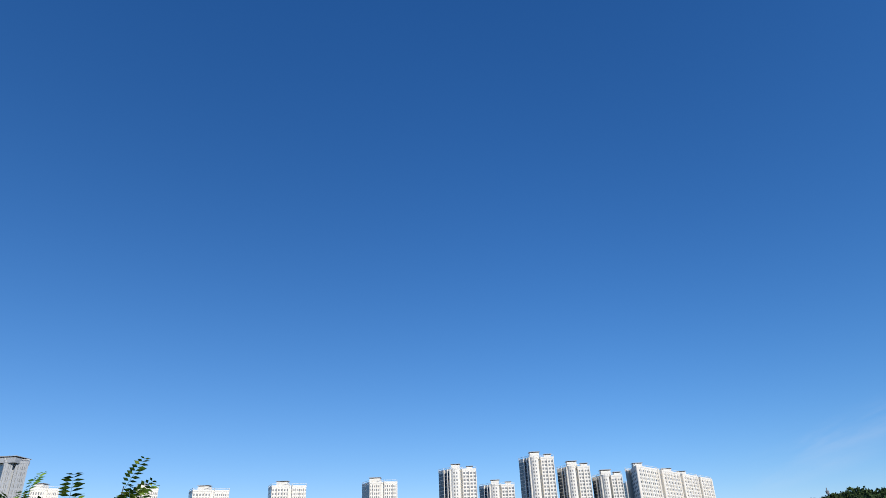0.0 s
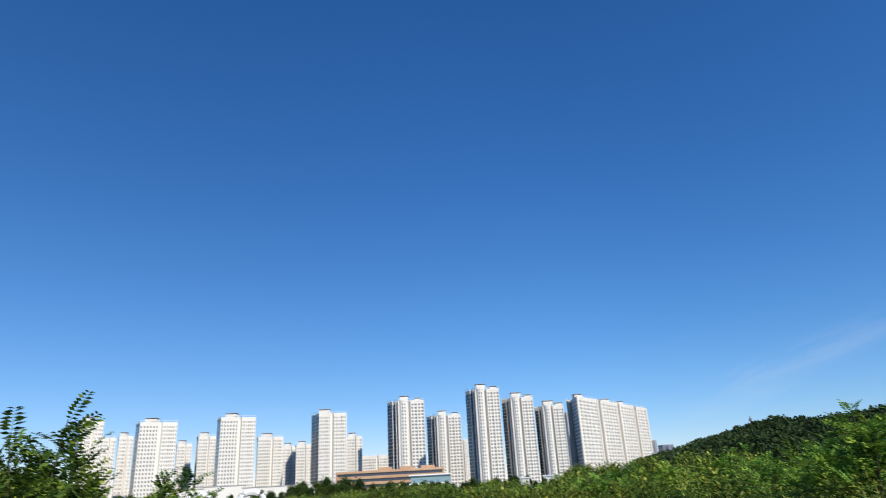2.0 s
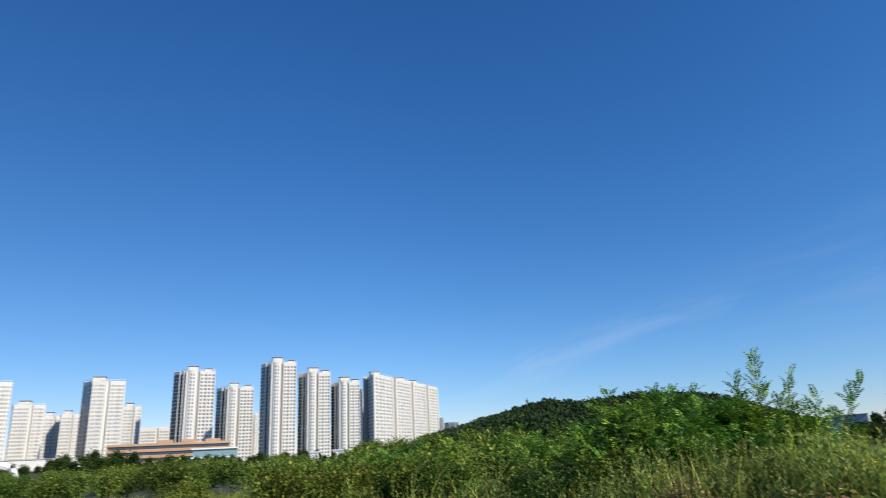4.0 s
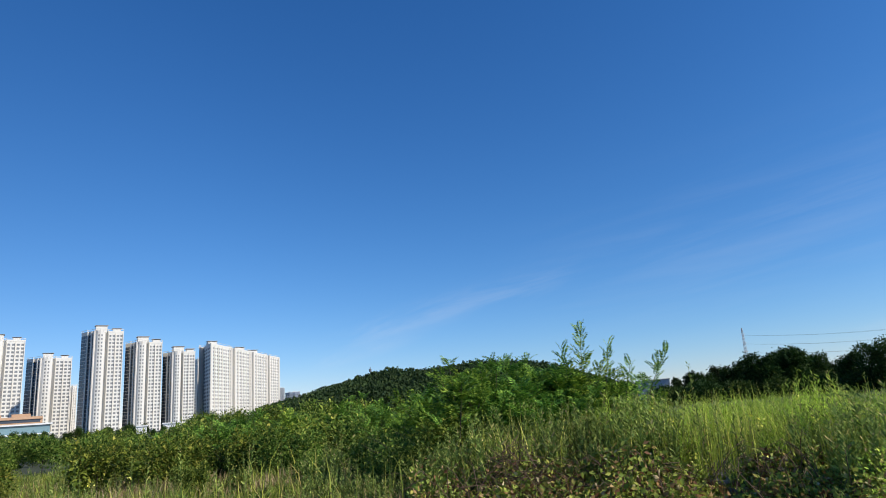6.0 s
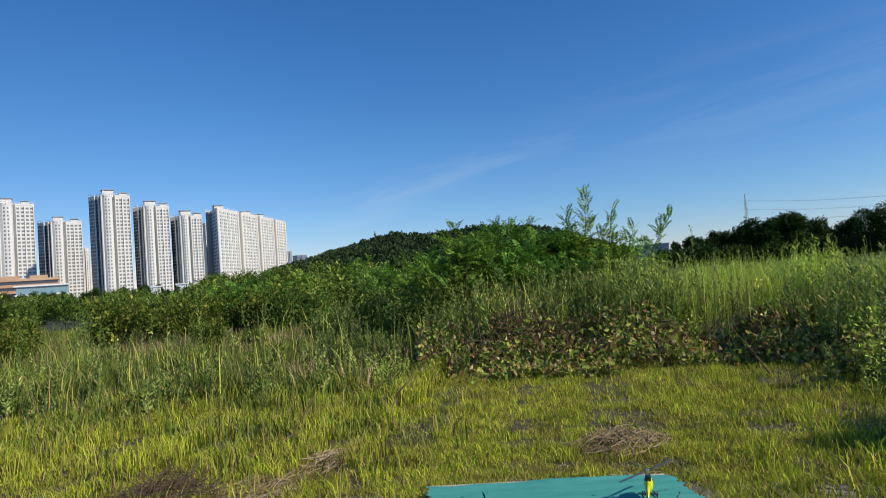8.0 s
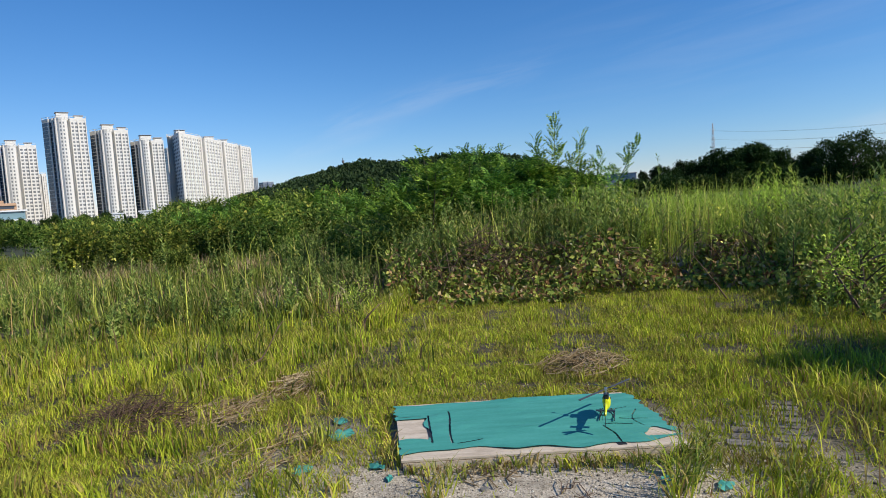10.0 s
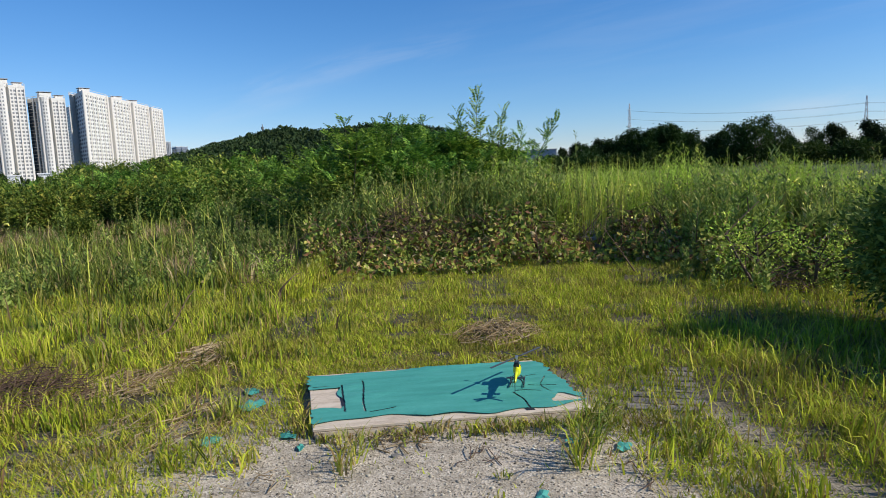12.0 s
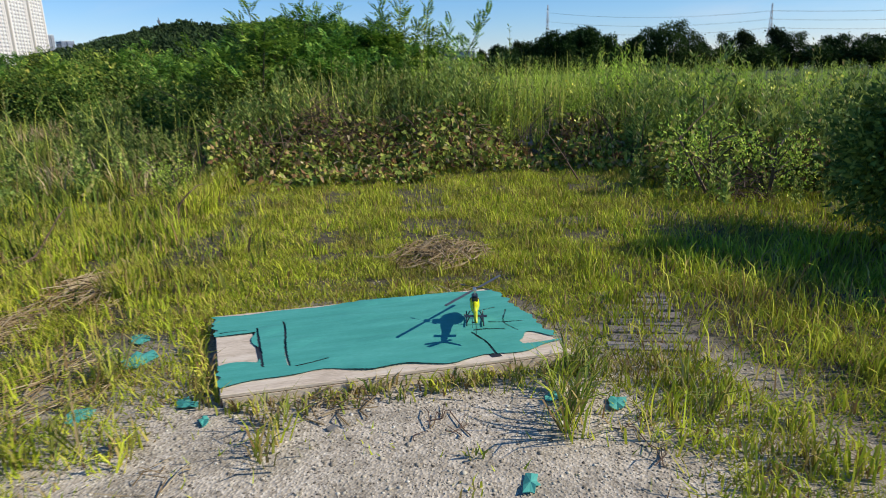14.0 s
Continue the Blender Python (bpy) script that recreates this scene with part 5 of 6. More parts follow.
def build_net():
    top = empty("green_net", (BOARD.x, BOARD.y, 0), "torn blue-green woven net laid over the board", "net")
    top.rotation_euler = (0, 0, math.atan2(bu.y, bu.x))

    def cut(x, y):
        # bare wood: strip along the front, patch at one end, worn corner
        front = 0.075 + 0.04 * math.sin(x * 4.0 + 0.5) + 0.02 * math.sin(x * 17) - 0.05 * smooth(0.0, 0.25, 0.28 - x)
        if y < front:
            return True
        if x < 0.19 + 0.02 * math.sin(y * 20) and 0.28 + 0.03 * math.sin(x * 18) < y < 0.66:
            return True
        if y > BD - 0.02 - 0.012 * math.sin(x * 13) - 0.02 * math.sin(x * 5):
            return True
        # seams that have opened
        if abs(x - 0.205 - 0.03 * (y - 0.5)) < 0.006 and 0.22 < y < 0.72:
            return True
        if abs(x - 0.335 + 0.02 * math.sin(y * 6)) < 0.006 and 0.2 < y < 0.78:
            return True
        if abs(x - 1.24 - 0.02 * math.sin(y * 9)) < 0.006 and 0.02 < y < 0.34:
            return True
        if abs(y - 0.33 - 0.03 * math.sin(x * 11)) < 0.006 and 1.26 < x < 1.42:
            return True
        if abs(y - 0.46 - 0.05 * math.sin(x * 7)) < 0.005 and 1.38 < x < 1.55:
            return True
        if abs(y - 0.21 - 0.02 * math.sin(x * 15)) < 0.005 and 0.34 < x < 0.5:
            return True
        if abs(y - 0.62 - 0.04 * math.sin(x * 9)) < 0.004 and 1.30 < x < 1.50:
            return True
        if abs(x - 1.50 - 0.05 * math.sin(y * 12)) < 0.004 and 0.3 < y < 0.6:
            return True
        if abs(y - 0.70) < 0.004 and 0.02 < x < 0.16:
            return True
        return x > 1.42 and 0.13 < y < 0.22 + 0.05 * math.sin(x * 30)
    bm = net_sheet("sheet", -0.005, BL + 0.02, 0.01, BD, 5, 0.02, BOARD_TOP, 300, 180, cut=cut)
    bm.transform(BOARD_SKEW)
    part("sheet", bm, M_NET, top)
    # thin black strips that show in the open seams
    for x0, y0, x1, y1 in ((0.185, 0.22, 0.225, 0.72), (0.315, 0.2, 0.36, 0.78), (1.22, 0.03, 1.27, 0.32), (1.26, 0.29, 1.42, 0.37), (1.37, 0.40, 1.55, 0.51), (0.34, 0.18, 0.5, 0.24)):
        bm = bmesh.new()
        box_into(bm, (x0, y0, BOARD_TOP + 0.0005), (x1, y1, BOARD_TOP + 0.0025))
        bm.transform(BOARD_SKEW)
        part("underlay", bm, M_BLACK, top, "black strip under an open seam")


def net_scrap(place, size, seed, turn):
    rnd = random.Random(seed)
    bm = bmesh.new()
    n = 12
    c = bm.verts.new((0, 0, 0.014))
    ring = []
    for k in range(n):
        a = k * 2 * math.pi / n
        d = size * rnd.uniform(0.55, 1.1)
        ring.append(bm.verts.new((math.cos(a) * d, math.sin(a) * d * 0.6, 0.003 + rnd.uniform(0, 0.016))))
    for k in range(n):
        bm.faces.new((c, ring[k], ring[(k + 1) % n]))
    bmesh.ops.subdivide_edges(bm, edges=bm.edges[:], cuts=1, smooth=0.4)
    bmesh.ops.solidify(bm, geom=bm.faces[:], thickness=-0.003)
    ob = part("net_scrap", bm, M_NET)
    ob.matrix_basis = pose(place[0], place[1], 0.0, 0, 0, turn)
    tagged(ob, "torn scrap of blue-green net lying in the grass", "net scrap", "net scraps")


build_board()
build_net()
for k, (x, y, s, t) in enumerate(((1.65, 3.80, 0.13, 20), (1.78, 4.05, 0.09, 70), (1.24, 3.43, 0.10, 40), (2.74, 1.76, 0.075, 10), (2.06, 1.73, 0.065, 30), (1.58, 3.18, 0.08, 90), (1.56, 2.98, 0.04, 50), (2.62, 2.0, 0.06, 0))):
    net_scrap((x, y), s, 40 + k, t)

# ---- model helicopter ----
M_LIME = surface_material("lime_yellow_lacquer", [(0.3, (0.62, 0.68, 0.01)), (0.7, (0.72, 0.74, 0.02))], 10.0, rough=0.25, bump=0.0)
M_DARK = surface_material("dark_plastic", [(0.3, (0.015, 0.016, 0.018)), (0.7, (0.035, 0.036, 0.04))], 20.0, rough=0.4, bump=0.0)
M_ALU = surface_material("bare_aluminium", [(0.3, (0.55, 0.55, 0.57)), (0.7, (0.7, 0.7, 0.7))], 20.0, rough=0.3, bump=0.0, metallic=0.9)
M_BLADE = surface_material("white_and_carbon_blade", [(0.3, (0.05, 0.05, 0.05)), (0.7, (0.10, 0.10, 0.10))], 20.0, rough=0.35, bump=0.0)


def hull_into(bm, sections, sides=14):
    """A smooth hull along x out of (x, half width, half height, centre z)."""
    rings = []
    for x, w, h, z in sections:
        rings.append([bm.verts.new((x, w * math.cos(k * 2 * math.pi / sides), z + h * math.sin(k * 2 * math.pi / sides))) for k in range(sides)])
    for a, b in zip(rings, rings[1:]):
        for k in range(sides):
            bm.faces.new((a[k], a[(k + 1) % sides], b[(k + 1) % sides], b[k]))
    bm.faces.new(rings[0][::-1])
    bm.faces.new(rings[-1])
    bmesh.ops.recalc_face_normals(bm, faces=bm.faces)
    for f in bm.faces:
        f.smooth = True


def build_helicopter(x, y, heading):
    """Nose along +x before turning; skids on the net."""
    top = empty("model_helicopter", (x, y, BOARD_TOP + 0.011), "lime yellow and black model helicopter standing on the net", "helicopter")
    top.rotation_euler = (0, 0, radians(heading))
    top.scale = (0.8, 0.8, 0.8)
    bm = bmesh.new()
    hull_into(bm, [(-0.06, 0.014, 0.032, 0.118), (-0.03, 0.027, 0.048, 0.112), (0.02, 0.033, 0.054, 0.108), (0.08, 0.032, 0.046, 0.10), (0.13, 0.022, 0.032, 0.092), (0.165, 0.005, 0.009, 0.086)])
    canopy = part("canopy", bm, M_LIME, top, "glossy lime yellow canopy")
    bm = bmesh.new()
    hull_into(bm, [(0.075, 0.0335, 0.028, 0.121), (0.10, 0.031, 0.026, 0.115), (0.125, 0.025, 0.021, 0.109), (0.15, 0.013, 0.012, 0.100)])
    part("windscreen", bm, M_DARK, canopy, "dark tinted windscreen")
    bm = bmesh.new()
    hull_into(bm, [(-0.05, 0.020, 0.028, 0.125), (-0.15, 0.015, 0.020, 0.13), (-0.36, 0.009, 0.010, 0.135)], 10)
    boom = part("tail_boom", bm, M_LIME, top, "lime yellow tail boom")
    bm = bmesh.new()
    prism_into(bm, [(-0.40, 0.06), (-0.385, 0.06), (-0.335, 0.135), (-0.375, 0.215), (-0.40, 0.215), (-0.37, 0.135)], -0.002, 0.002)
    bm.transform(Matrix.Rotation(radians(90), 4, "X"))
    part("tail_fin", bm, M_DARK, boom, "black tail fin")
    bm = bmesh.new()
    prism_into(bm, [(-0.27, -0.07), (-0.235, -0.07), (-0.235, 0.07), (-0.27, 0.07)], 0.131, 0.134)
    part("stabiliser", bm, M_DARK, boom, "black stabiliser")
    tr = bmesh.new()
    for s in (0, math.pi):
        m = Matrix.Translation((-0.362, 0.022, 0.135)) @ Matrix.Rotation(0.7 + s, 4, "Y")
        box_into(tr, (0.008, -0.001, -0.010), (0.078, 0.001, 0.010), m)
    tube_into(tr, [(-0.362, 0.008, 0.135), (-0.362, 0.026, 0.135)], [0.005, 0.005], 8)
    part("tail_rotor", tr, M_BLADE, boom)
    for s in (-1, 1):
        bm = bmesh.new()
        pts = [(-0.10, s * 0.055, 0.006), (0.06, s * 0.055, 0.006), (0.10, s * 0.055, 0.012), (0.115, s * 0.055, 0.025)]
        tube_into(bm, pts, [0.0045] * 4, 8)
        part("skid", bm, M_DARK, top)
    for q in (-0.05, 0.045):
        bm = bmesh.new()
        tube_into(bm, [(q, -0.055, 0.006), (q, -0.035, 0.05), (q, 0, 0.062), (q, 0.035, 0.05), (q, 0.055, 0.006)], [0.004] * 5, 8)
        part("skid_strut", bm, M_DARK, top)
    bm = bmesh.new()
    tube_into(bm, [(0, 0, 0.16), (0, 0, 0.235)], [0.005, 0.005], 8)
    mast = part("mast", bm, M_ALU, top)
    bm = bmesh.new()
    box_into(bm, (-0.045, -0.02, 0.145), (0.04, 0.02, 0.185))
    bmesh.ops.bevel(bm, geom=bm.edges[:], offset=0.006, segments=2, affect="EDGES")
    part("rotor_gearbox", bm, M_DARK, top, "black open gearbox frame")
    bm = bmesh.new()
    box_into(bm, (-0.028, -0.012, 0.212), (0.028, 0.012, 0.23))
    bmesh.ops.bevel(bm, geom=bm.edges[:], offset=0.004, segments=2, affect="EDGES")
    part("rotor_head", bm, M_ALU, mast)
    ang = radians(ROTOR_TURN)
    for s in (0, math.pi):
        bm = bmesh.new()
        m = Matrix.Rotation(ang + s, 4, "Z")
        prism_into(bm, [(0.025, -0.006), (0.07, -0.011), (0.345, -0.011), (0.35, 0.0), (0.345, 0.009), (0.07, 0.009), (0.025, 0.006)], 0.219, 0.2225)
        bm.transform(m)
        part("rotor_blade", bm, M_BLADE, mast)
    bm = bmesh.new()
    tube_into(bm, [(-0.09, 0, 0.238), (0.09, 0, 0.238)], [0.0018, 0.0018], 6)
    for s in (-1, 1):
        box_into(bm, (s * 0.09 - 0.016, -0.009, 0.2365), (s * 0.09 + 0.016, 0.009, 0.2395))
    bm.transform(Matrix.Rotation(ang + 1.57, 4, "Z"))
    part("flybar", bm, M_DARK, mast)


ROTOR_TURN = -32
build_helicopter(2.97, 2.70, 40)

# ---- dry stalks, planks, stones ----
brush_pile("straw_heap", (3.97, 3.85), 0.44, 0.10, 320, "flat heap of dry straw on the lawn", M_STRAW, 1, 0.0035, True)
brush_pile("straw_heap", (1.92, 5.1), 0.42, 0.12, 310, "heap of dry brown stalks in the grass", M_STRAW, 2, 0.003, True)
brush_pile("dead_weeds", (0.62, 5.0), 0.5, 0.24, 330, "mound of dead grey-brown weeds", M_TWIG, 3, 0.003)
brush_pile("dead_weeds", (1.25, 4.85), 0.38, 0.08, 310, "tangle of dry tan stalks", M_STRAW, 13, 0.0025, True)
brush_pile("dead_weeds", (3.35, 7.3), 0.35, 0.35, 70, "dark clump of dead weeds at the lawn edge", M_TWIG, 4, 0.005)
brush_pile("dead_brush", tuple(polar(38.5, 10.7).xy), 0.95, 1.0, 330, "thicket of bare dark brown twigs", M_TWIG, 5, 0.006)
brush_pile("dead_brush", tuple(polar(50.5, 10.2).xy), 0.55, 0.6, 110, "thicket of bare dark brown twigs", M_TWIG, 6, 0.006)
brush_pile("dead_brush", tuple(polar(69.5, 7.9).xy), 0.45, 0.45, 90, "bare reddish twigs under the woody shrub", M_TWIG, 7, 0.005)

M_OLDWOOD = surface_material("grey_old_timber", [(0.3, (0.16, 0.13, 0.11)), (0.7, (0.32, 0.28, 0.24))], 4.0, rough=0.9, bump=0.4, stretch=(1, 8, 8), obj_random=0.25)
M_STONE = surface_material("flat_grey_stone", [(0.3, (0.13, 0.12, 0.10)), (0.7, (0.27, 0.25, 0.21))], 4.0, rough=0.9, bump=0.5, obj_random=0.3)


def plank_panel(x, y, turn):
    """Short grey slats across two bearers, half sunk in the soil."""
    top = empty("pallet_panel", (x, y, 0), "grey weathered timber slats sunk in the grass", "pallet")
    top.rotation_euler = (0, 0, radians(turn))
    rnd = random.Random(77)
    for k in range(8):
        bm = bmesh.new()
        box_into(bm, (-0.44 + k * 0.11, -0.24 + rnd.uniform(0, 0.05), -0.01), (-0.355 + k * 0.11, 0.24 - rnd.uniform(0, 0.08), 0.012))
        bmesh.ops.bevel(bm, geom=bm.edges[:], offset=0.004, segments=1, affect="EDGES")
        bm.transform(Matrix.Rotation(rnd.gauss(0, 0.03), 4, "Z"))
        part("slat", bm, M_OLDWOOD, top)


plank_panel(3.70, 2.11, 33)


def flat_stone(place, size, seed):
    rnd = random.Random(seed)
    bm = bmesh.new()
    pts = [(size * math.cos(k * 0.785) * rnd.uniform(0.7, 1.1), 0.7 * size * math.sin(k * 0.785) * rnd.uniform(0.7, 1.1)) for k in range(8)]
    prism_into(bm, pts, -0.03, size * 0.35)
    bmesh.ops.bevel(bm, geom=bm.edges[:], offset=size * 0.06, segments=2, affect="EDGES")
    ob = part("flat_stone", bm, M_STONE)
    ob.location = (place[0], place[1], float(ground_z(*place)))
    tagged(ob, "flat grey stone lying on the ground", "stone", "stones")


for k, (az, r, s) in enumerate(((54.3, 10.7, 0.3), (55.4, 10.4, 0.24), (53.4, 11.0, 0.26), (55.9, 10.9, 0.28))):
    flat_stone(tuple(polar(az, r).xy), s, k)

# ---- single weeds beside the board ----


def grass_clump(place, height, count, seed, label, mat):
    r = np.random.default_rng(seed)
    pos = np.concatenate([r.normal(0, 0.03, (count, 2)), np.zeros((count, 1))], 1)
    V, T = blade_arrays(pos, r.uniform(0.45, 1.0, count) * height, r.uniform(0.006, 0.012, count), r.uniform(0.25, 1.1, count), seed + 1)
    ob = tri_mesh("grass_clump", V, T, mat)
    ob.location = (place[0], place[1], 0)
    tagged(ob, label, "grass", "grass clumps", "stuff")


CLUMP = "clump of coarse green grass growing in the gravel"
for k, (x, y, h, c) in enumerate(((2.42, 1.80, 0.34, 26), (2.55, 1.86, 0.30, 24), (2.66, 1.90, 0.28, 24), (2.70, 2.02, 0.26, 30), (2.86, 2.05, 0.30, 34), (2.95, 1.95, 0.24, 26), (1.62, 2.62, 0.22, 18), (1.72, 2.72, 0.24, 16), (1.55, 2.55, 0.16, 14), (1.42, 3.62, 0.30, 22), (1.5, 3.72, 0.3, 22), (1.10, 3.2, 0.34, 12), (1.2, 2.95, 0.2, 10), (2.02, 2.62, 0.10, 14), (2.2, 2.5, 0.12, 16), (2.36, 2.42, 0.13, 18), (1.86, 2.72, 0.13, 16), (2.5, 2.33, 0.13, 16), (1.72, 2.83, 0.12, 14), (2.66, 2.2, 0.14, 18), (2.05, 2.0, 0.07, 10), (1.9, 1.85, 0.06, 8), (3.05, 1.6, 0.2, 20), (2.9, 1.45, 0.22, 22))):
    grass_clump((x, y), h, c, 200 + 2 * k, CLUMP, M_MEADOW if k % 3 else M_LAWN)

# short grass and dry litter along the foot of the board
for k in range(26):
    f = (k + 0.5) / 26
    q = BOARD + BOARD_U * f - bv * random.uniform(0.02, 0.10)
    grass_clump((q.x, q.y), random.uniform(0.06, 0.13), random.randint(10, 20), 300 + 2 * k, "short grass tuft at the foot of the board", M_LAWN if k % 2 else M_MEADOW)
for k in range(14):
    q = BOARD + BOARD_V * ((k + 0.5) / 14) - bu * random.uniform(0.03, 0.14)
    grass_clump((q.x, q.y), random.uniform(0.07, 0.17), random.randint(12, 22), 380 + 2 * k, "short grass tuft beside the board", M_LAWN)
brush_pile("dry_litter", tuple(BOARD + BOARD_U * 0.3 - bv * 0.08), 0.22, 0.02, 40, "dry stalks along the foot of the board", M_STRAW, 8, 0.003, True)


def fallen_branch(points, radius, label):
    """A dead branch with a few side twigs, propped in the grass."""
    rnd = random.Random(int(points[0][0] * 100))
    top = empty("fallen_branch", points[0], label, "branch")
    base = Vector(points[0])
    pts = [Vector(q) - base for q in points]
    bm = bmesh.new()
    tube_into(bm, pts, [radius * (1 - 0.75 * k / (len(pts) - 1)) for k in range(len(pts))], 6)
    part("limb", bm, M_TWIG, top)
    for k in range(1, len(pts)):
        bm = bmesh.new()
        e = pts[k] + Vector((rnd.uniform(-0.3, 0.3), rnd.uniform(-0.1, 0.3), rnd.uniform(0.0, 0.15)))
        tube_into(bm, [pts[k] - (pts[k] - pts[k - 1]) * 0.3, pts[k].lerp(e, 0.5) + Vector((0, 0, 0.02)), e], [radius * 0.4, radius * 0.3, radius * 0.1], 5)
        part("twig", bm, M_TWIG, top)


fallen_branch([(1.28, 5.7, 0.03), (1.6, 5.75, 0.07), (1.85, 5.85, 0.14), (1.95, 5.95, 0.2), (2.2, 6.3, 0.34)], 0.014, "dead branch lying in the grass")
fallen_branch([(3.25, 6.55, 0.02), (3.32, 6.6, 0.18), (3.42, 6.55, 0.3)], 0.02, "broken dead stump with twigs")
fallen_branch([(7.35, 4.6, 0.02), (7.2, 4.75, 0.35), (7.05, 4.95, 0.7)], 0.012, "bare stick leaning in the brambles")
fallen_branch([(7.2, 3.0, 0.02), (7.15, 3.15, 0.3), (7.3, 3.4, 0.6), (7.7, 3.2, 0.95)], 0.02, "bent bare branch of a thorny shrub")
brush_pile("dry_litter", (3.3, 3.15), 0.35, 0.03, 60, "dry stalks beside the net", M_STRAW, 9, 0.003, True)
brush_pile("dry_litter", (1.2, 3.9), 0.5, 0.03, 80, "dry stalks on bare soil", M_STRAW, 10, 0.003, True)

# scattered twigs and stalks on the gravel
for k, (x, y) in enumerate(((2.1, 2.2), (1.2, 2.7), (2.6, 1.5))):
    brush_pile("dry_litter", (x, y), 0.2, 0.006, 9, "loose dry stalks on the gravel", M_STRAW if k % 2 else M_TWIG, 20 + k, 0.0025, k % 2 == 0)
flat_stone((1.86, 2.54), 0.03, 31)

# ---- town edge ----


def car_park():
    """Long brick-coloured low building with open decks and a glazed pavilion before it."""
    at = local_frame(-3.2, 390)
    w = 390 * math.tan(radians(8.9))
    z0 = float(ground_z(*at(0, 0))) - 1
    z1 = 1.5 + 390 * math.tan(radians(2.0))
    top = empty("car_park", (*at(0, 0), z0), "low brick-red car park with open decks", "building")
    inv = Matrix.Translation((-at(0, 0)[0], -at(0, 0)[1], -z0))
    p = [at(-w / 2, 0), at(w / 2, 3), at(w / 2, -30), at(-w / 2, -30)]
    d = Vector(p[1]) - Vector(p[0])
    L = d.length
    d.normalize()
    n = Vector((d.y, -d.x))
    m = Matrix(((d.x, n.x, 0, p[0][0]), (d.y, n.y, 0, p[0][1]), (0, 0, 1, 0), (0, 0, 0, 1)))
    bm = bmesh.new()
    prism_into(bm, p, z0, z1 - 1)
    bm.transform(inv)
    part("wall", bm, M_BRICK, top)
    h = (z1 - z0) / 4
    for k in range(4):
        bm = bmesh.new()
        box_into(bm, (0, -1, z0 + k * h + 0.6 * h), (L, 0.8, z0 + k * h + h), m)
        bm.transform(inv)
        part("deck_parapet", bm, M_BRICK, top)
        # solid dark panel on the wall imitates the shade inside each deck
        bm = bmesh.new()
        box_into(bm, (1, -0.5, z0 + k * h + 0.1 * h), (L - 1, 0.15, z0 + k * h + 0.55 * h), m)
        bm.transform(inv)
        part("deck_shade_panel", bm, M_GLASS, top, "dark panel standing in for a shaded open deck")
    for k in range(3):
        bm = bmesh.new()
        c = L * (0.45 + 0.2 * k)
        box_into(bm, (c - 4, -8, z1 - 1.2), (c + 4, -2, z1 + 1.5), m)
        bm.transform(inv)
        part("stair_house", bm, M_BRICK, top)
    at2 = local_frame(0.15, 370)
    w2 = 370 * math.tan(radians(3.3))
    y0 = float(ground_z(*at2(0, 0))) - 1
    y1 = 1.5 + 370 * math.tan(radians(1.45))
    pv = empty("glass_pavilion", (*at2(0, 0), y0), "pale green glazed pavilion with white roof edges", "building")
    inv2 = Matrix.Translation((-at2(0, 0)[0], -at2(0, 0)[1], -y0))
    bm = bmesh.new()
    prism_into(bm, [at2(-w2 / 2, 0), at2(w2 / 2, 0), at2(w2 / 2, -12), at2(-w2 / 2, -12)], y0, y1)
    bm.transform(inv2)
    part("glazing", bm, M_GLAZING, pv)
    for z in (y0 + (y1 - y0) * 0.45, y1):
        bm = bmesh.new()
        prism_into(bm, [at2(-w2 / 2 - 1, 1), at2(w2 / 2 + 1, 1), at2(w2 / 2 + 1, -13), at2(-w2 / 2 - 1, -13)], z - 0.4, z + 0.3)
        bm.transform(inv2)
        part("roof_edge", bm, M_WHITE, pv)


def arch(az, r, width, height, label):
    """White membrane arch, tapering to its feet."""
    at = local_frame(az, r)
    x, y = at(0, 0)
    z0 = float(ground_z(x, y))
    bm = bmesh.new()
    pts, rad = [], []
    for k in range(13):
        t = math.pi * k / 12
        q = at(-width / 2 * math.cos(t), 0)
        pts.append((q[0] - x, q[1] - y, height * math.sin(t) - 0.3))
        rad.append(0.5 + 0.45 * math.sin(t))
    tube_into(bm, pts, rad, 8)
    ob = part("membrane_arch", bm, M_WHITE)
    ob.location = (x, y, z0)
    tagged(ob, label, "arch", "membrane arches")


car_park()
arch(-18.2, 190, 7.5, 3.2, "white curved membrane roof arch beyond the shrubs")
arch(-14.3, 190, 7.0, 3.4, "white curved membrane roof arch beyond the shrubs")


def shed(az, r, w, h, mat, label, name="shed"):
    at = local_frame(az, r)
    z0 = float(ground_z(*at(0, 0)))
    top = empty(name, (*at(0, 0), z0), label, "building")
    inv = Matrix.Translation((-at(0, 0)[0], -at(0, 0)[1], -z0))
    bm = bmesh.new()
    prism_into(bm, [at(-w / 2, 0), at(w / 2, 0), at(w / 2, -w * 0.4), at(-w / 2, -w * 0.4)], z0 - 0.5, z0 + h)
    bm.transform(inv)
    part("wall", bm, mat, top)
    bm = bmesh.new()
    prism_into(bm, [at(-w / 2 - 0.4, 0.4), at(w / 2 + 0.4, 0.4), at(w / 2 + 0.4, -w * 0.4), at(-w / 2 - 0.4, -w * 0.4)], z0 + h + 0.004, z0 + h + 0.4)
    bm.transform(inv)
    part("roof", bm, M_ROOF if mat is not M_WHITE else M_WHITE, top)


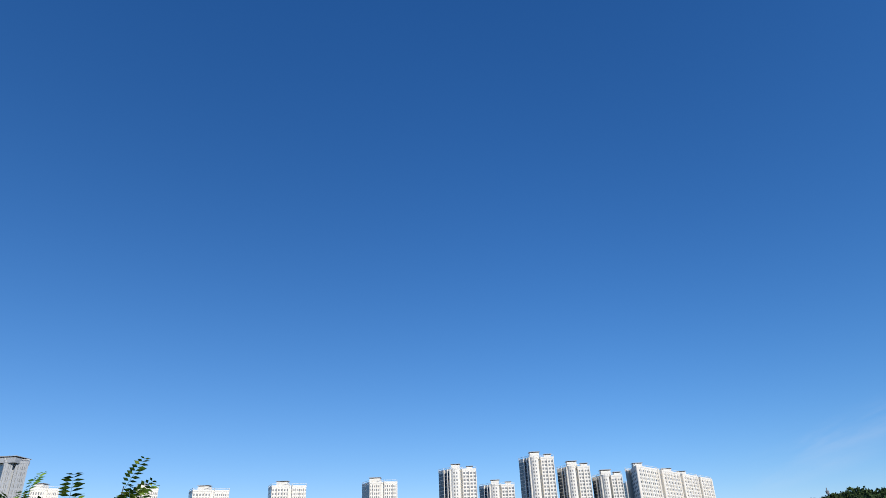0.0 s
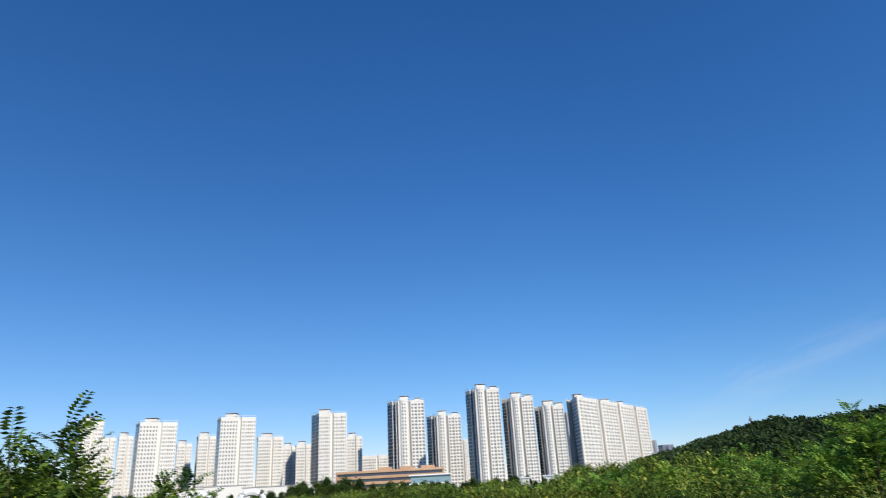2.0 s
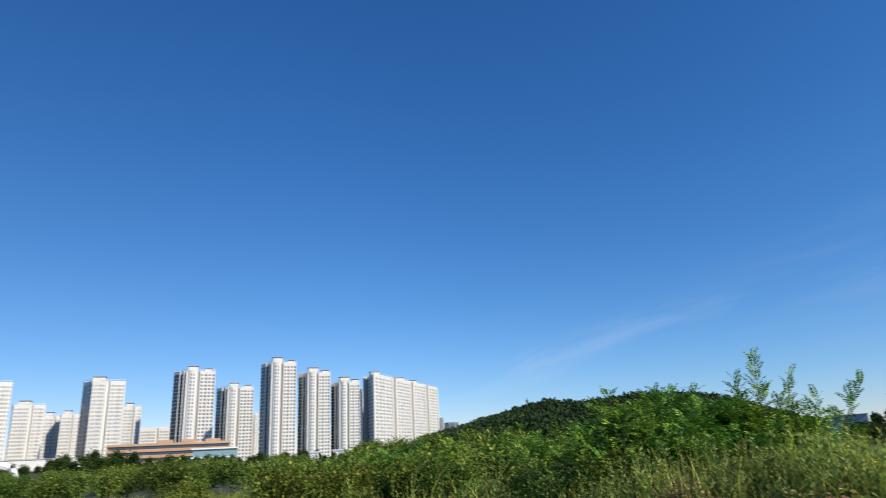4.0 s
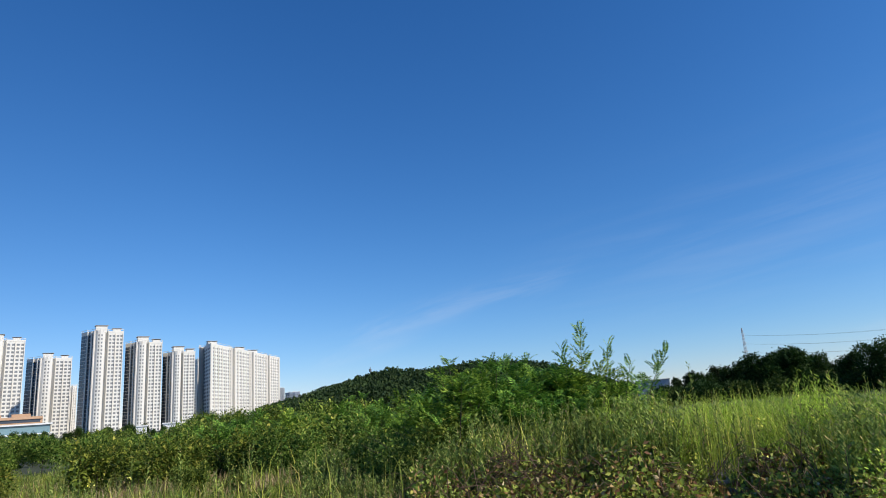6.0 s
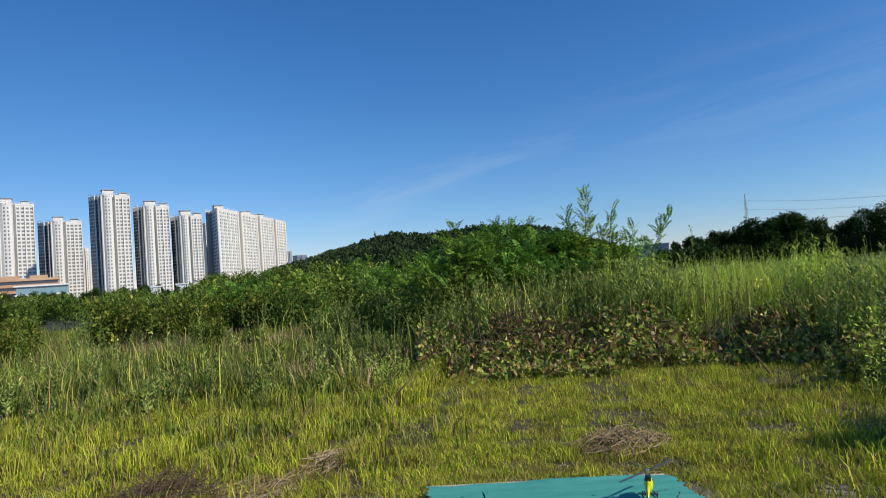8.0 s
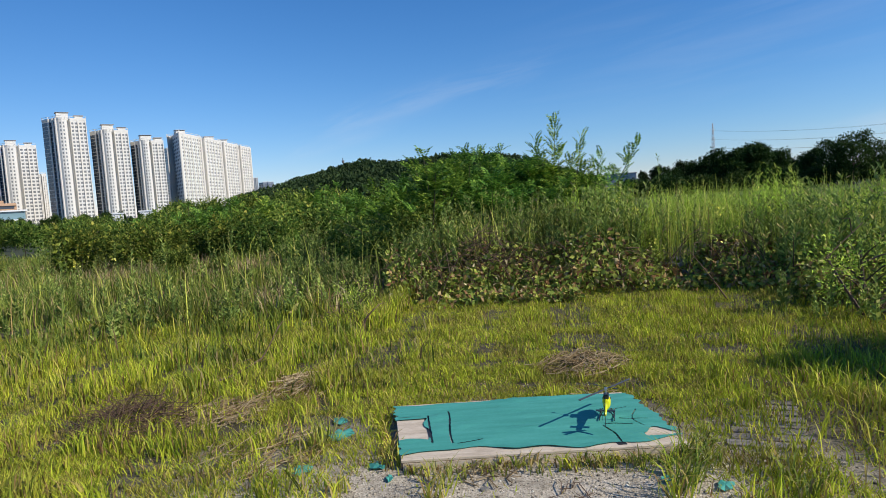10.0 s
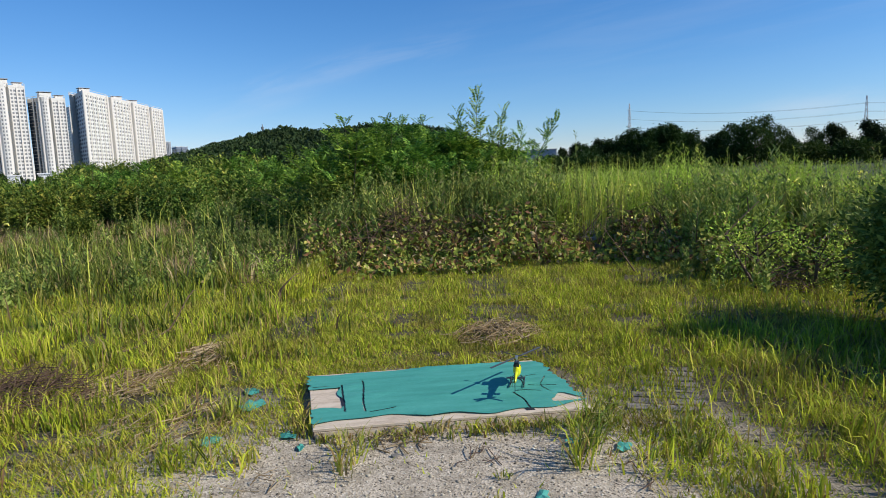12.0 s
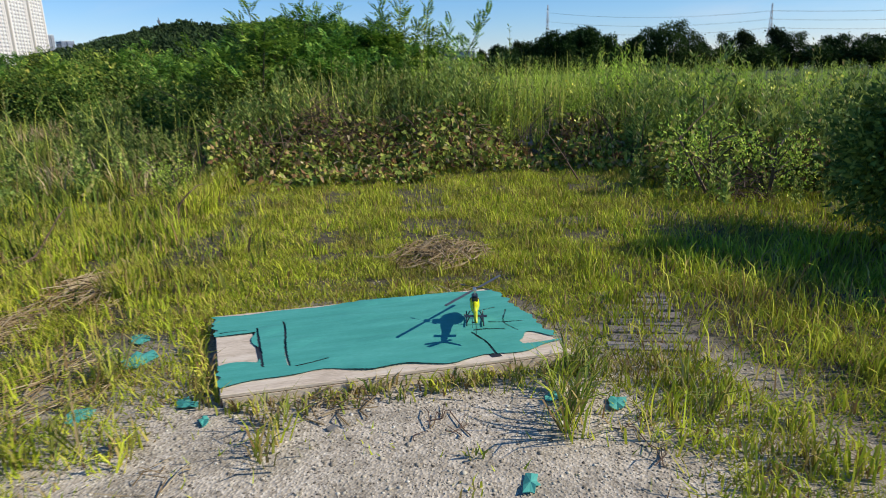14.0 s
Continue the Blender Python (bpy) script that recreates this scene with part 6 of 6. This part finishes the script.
shed(10.1, 260, 5.5, 3.0, M_WHITE, "white site cabin beyond the shrubs", "site_cabin")
shed(7.9, 270, 4.0, 2.6, M_WHITE, "white site cabin beyond the shrubs", "site_cabin")
for az, w, h in ((-19.4, 22, 6.5), (-16.6, 26, 7.5), (-13.4, 24, 6.0), (-9.6, 40, 6.2)):
    shed(az, 430, w, h, M_WALL, "low off-white building at the foot of the apartment blocks", "low_building")
shed(49.9, 420, 19, 11.5, M_SHADE_PANEL, "blue-grey flat-roofed hall beyond the trees", "distant_hall")
shed(77.2, 500, 14, 9.5, M_GREY_CLAD, "small pale building between the far trees", "distant_hall")

# ---- hilltop mast, pylons, cables ----


def lattice(name, x, y, z0, h, base, label, material, arms, group):
    top = empty(name, (x, y, z0), label, "pylon", group)
    t = 0.16
    for sx in (-1, 1):
        for sy in (-1, 1):
            bm = bmesh.new()
            tube_into(bm, [(sx * base, sy * base, -0.5), (sx * base * 0.3, sy * base * 0.3, h * 0.6), (sx * base * 0.1, sy * base * 0.1, h)], [t, t * 0.8, t * 0.5], 4)
            part("leg", bm, material, top)
    n = 10
    for k in range(n):
        f0, f1 = k / n, (k + 1) / n
        b0 = base * (np.interp(f0, [0, 0.6, 1], [1, 0.3, 0.1]))
        b1 = base * (np.interp(f1, [0, 0.6, 1], [1, 0.3, 0.1]))
        bm = bmesh.new()
        for (ax, ay), (bx, by) in (((-1, -1), (1, -1)), ((1, -1), (1, 1)), ((1, 1), (-1, 1)), ((-1, 1), (-1, -1))):
            tube_into(bm, [(ax * b0, ay * b0, f0 * h), (bx * b1, by * b1, f1 * h)], [0.08, 0.08], 4)
            tube_into(bm, [(bx * b0, by * b0, f0 * h), (ax * b1, ay * b1, f1 * h)], [0.08, 0.08], 4)
        part("bracing", bm, material, top)
    for f, half in arms:
        bm = bmesh.new()
        dx, dy = ARM
        for s in (-1, 1):
            tube_into(bm, [(0, 0, f * h + 1.0), (s * half * dx, s * half * dy, f * h)], [0.12, 0.06], 4)
            tube_into(bm, [(0, 0, f * h), (s * half * dx, s * half * dy, f * h)], [0.12, 0.06], 4)
        part("cross_arm", bm, material, top)
    return top


PY = [polar(57.25, 620), polar(74.1, 560), polar(95, 600)]
PH = [620 * math.tan(radians(4.85)) + 1.5, 560 * math.tan(radians(4.15)) + 1.5, 560 * math.tan(radians(4.2)) + 1.5]
line = (PY[1] - PY[0]).normalized()
ARM = (line.y, -line.x)
for p, h in zip(PY, PH):
    lattice("power_pylon", p.x, p.y, 0.0, h, 3.2, "grey steel lattice power pylon", M_STEEL, ((0.62, 5.0), (0.76, 4.5), (0.9, 4.0)), "power pylons")


def cable(a, b, sag, label):
    bm = bmesh.new()
    pts = []
    for k in range(17):
        f = k / 16
        q = a.lerp(b, f)
        q.z -= sag * 4 * f * (1 - f)
        pts.append(q)
    tube_into(bm, pts, [0.06] * 17, 4)
    tagged(part("power_cable", bm, M_CABLE), label, "cable", "power cables")


for i, j in ((0, 1), (1, 2)):
    for f, half in ((0.62, 5.0), (0.76, 4.5), (0.9, 4.0)):
        for s in (-1, 1):
            a = Vector((PY[i].x + s * half * ARM[0], PY[i].y + s * half * ARM[1], PH[i] * f - 1.0))
            b = Vector((PY[j].x + s * half * ARM[0], PY[j].y + s * half * ARM[1], PH[j] * f - 1.0))
            cable(a, b, 4.5, "thin grey power cable between the pylons")


def hill_mast():
    p = polar(26.1, 590)
    z = float(ground_z(p.x, p.y))
    h = 590 * math.tan(radians(4.36)) + 1.5 - z
    top = empty("hilltop_mast", (p.x, p.y, z), "slim dark mast with a platform on the hilltop", "mast")
    bm = bmesh.new()
    tube_into(bm, [(0, 0, -0.5), (0, 0, h)], [0.6, 0.35], 8)
    part("pole", bm, M_CABLE, top)
    bm = bmesh.new()
    tube_into(bm, [(0, 0, h * 0.72), (0, 0, h * 0.86)], [1.1, 1.3], 8)
    part("platform", bm, M_CABLE, top)


hill_mast()
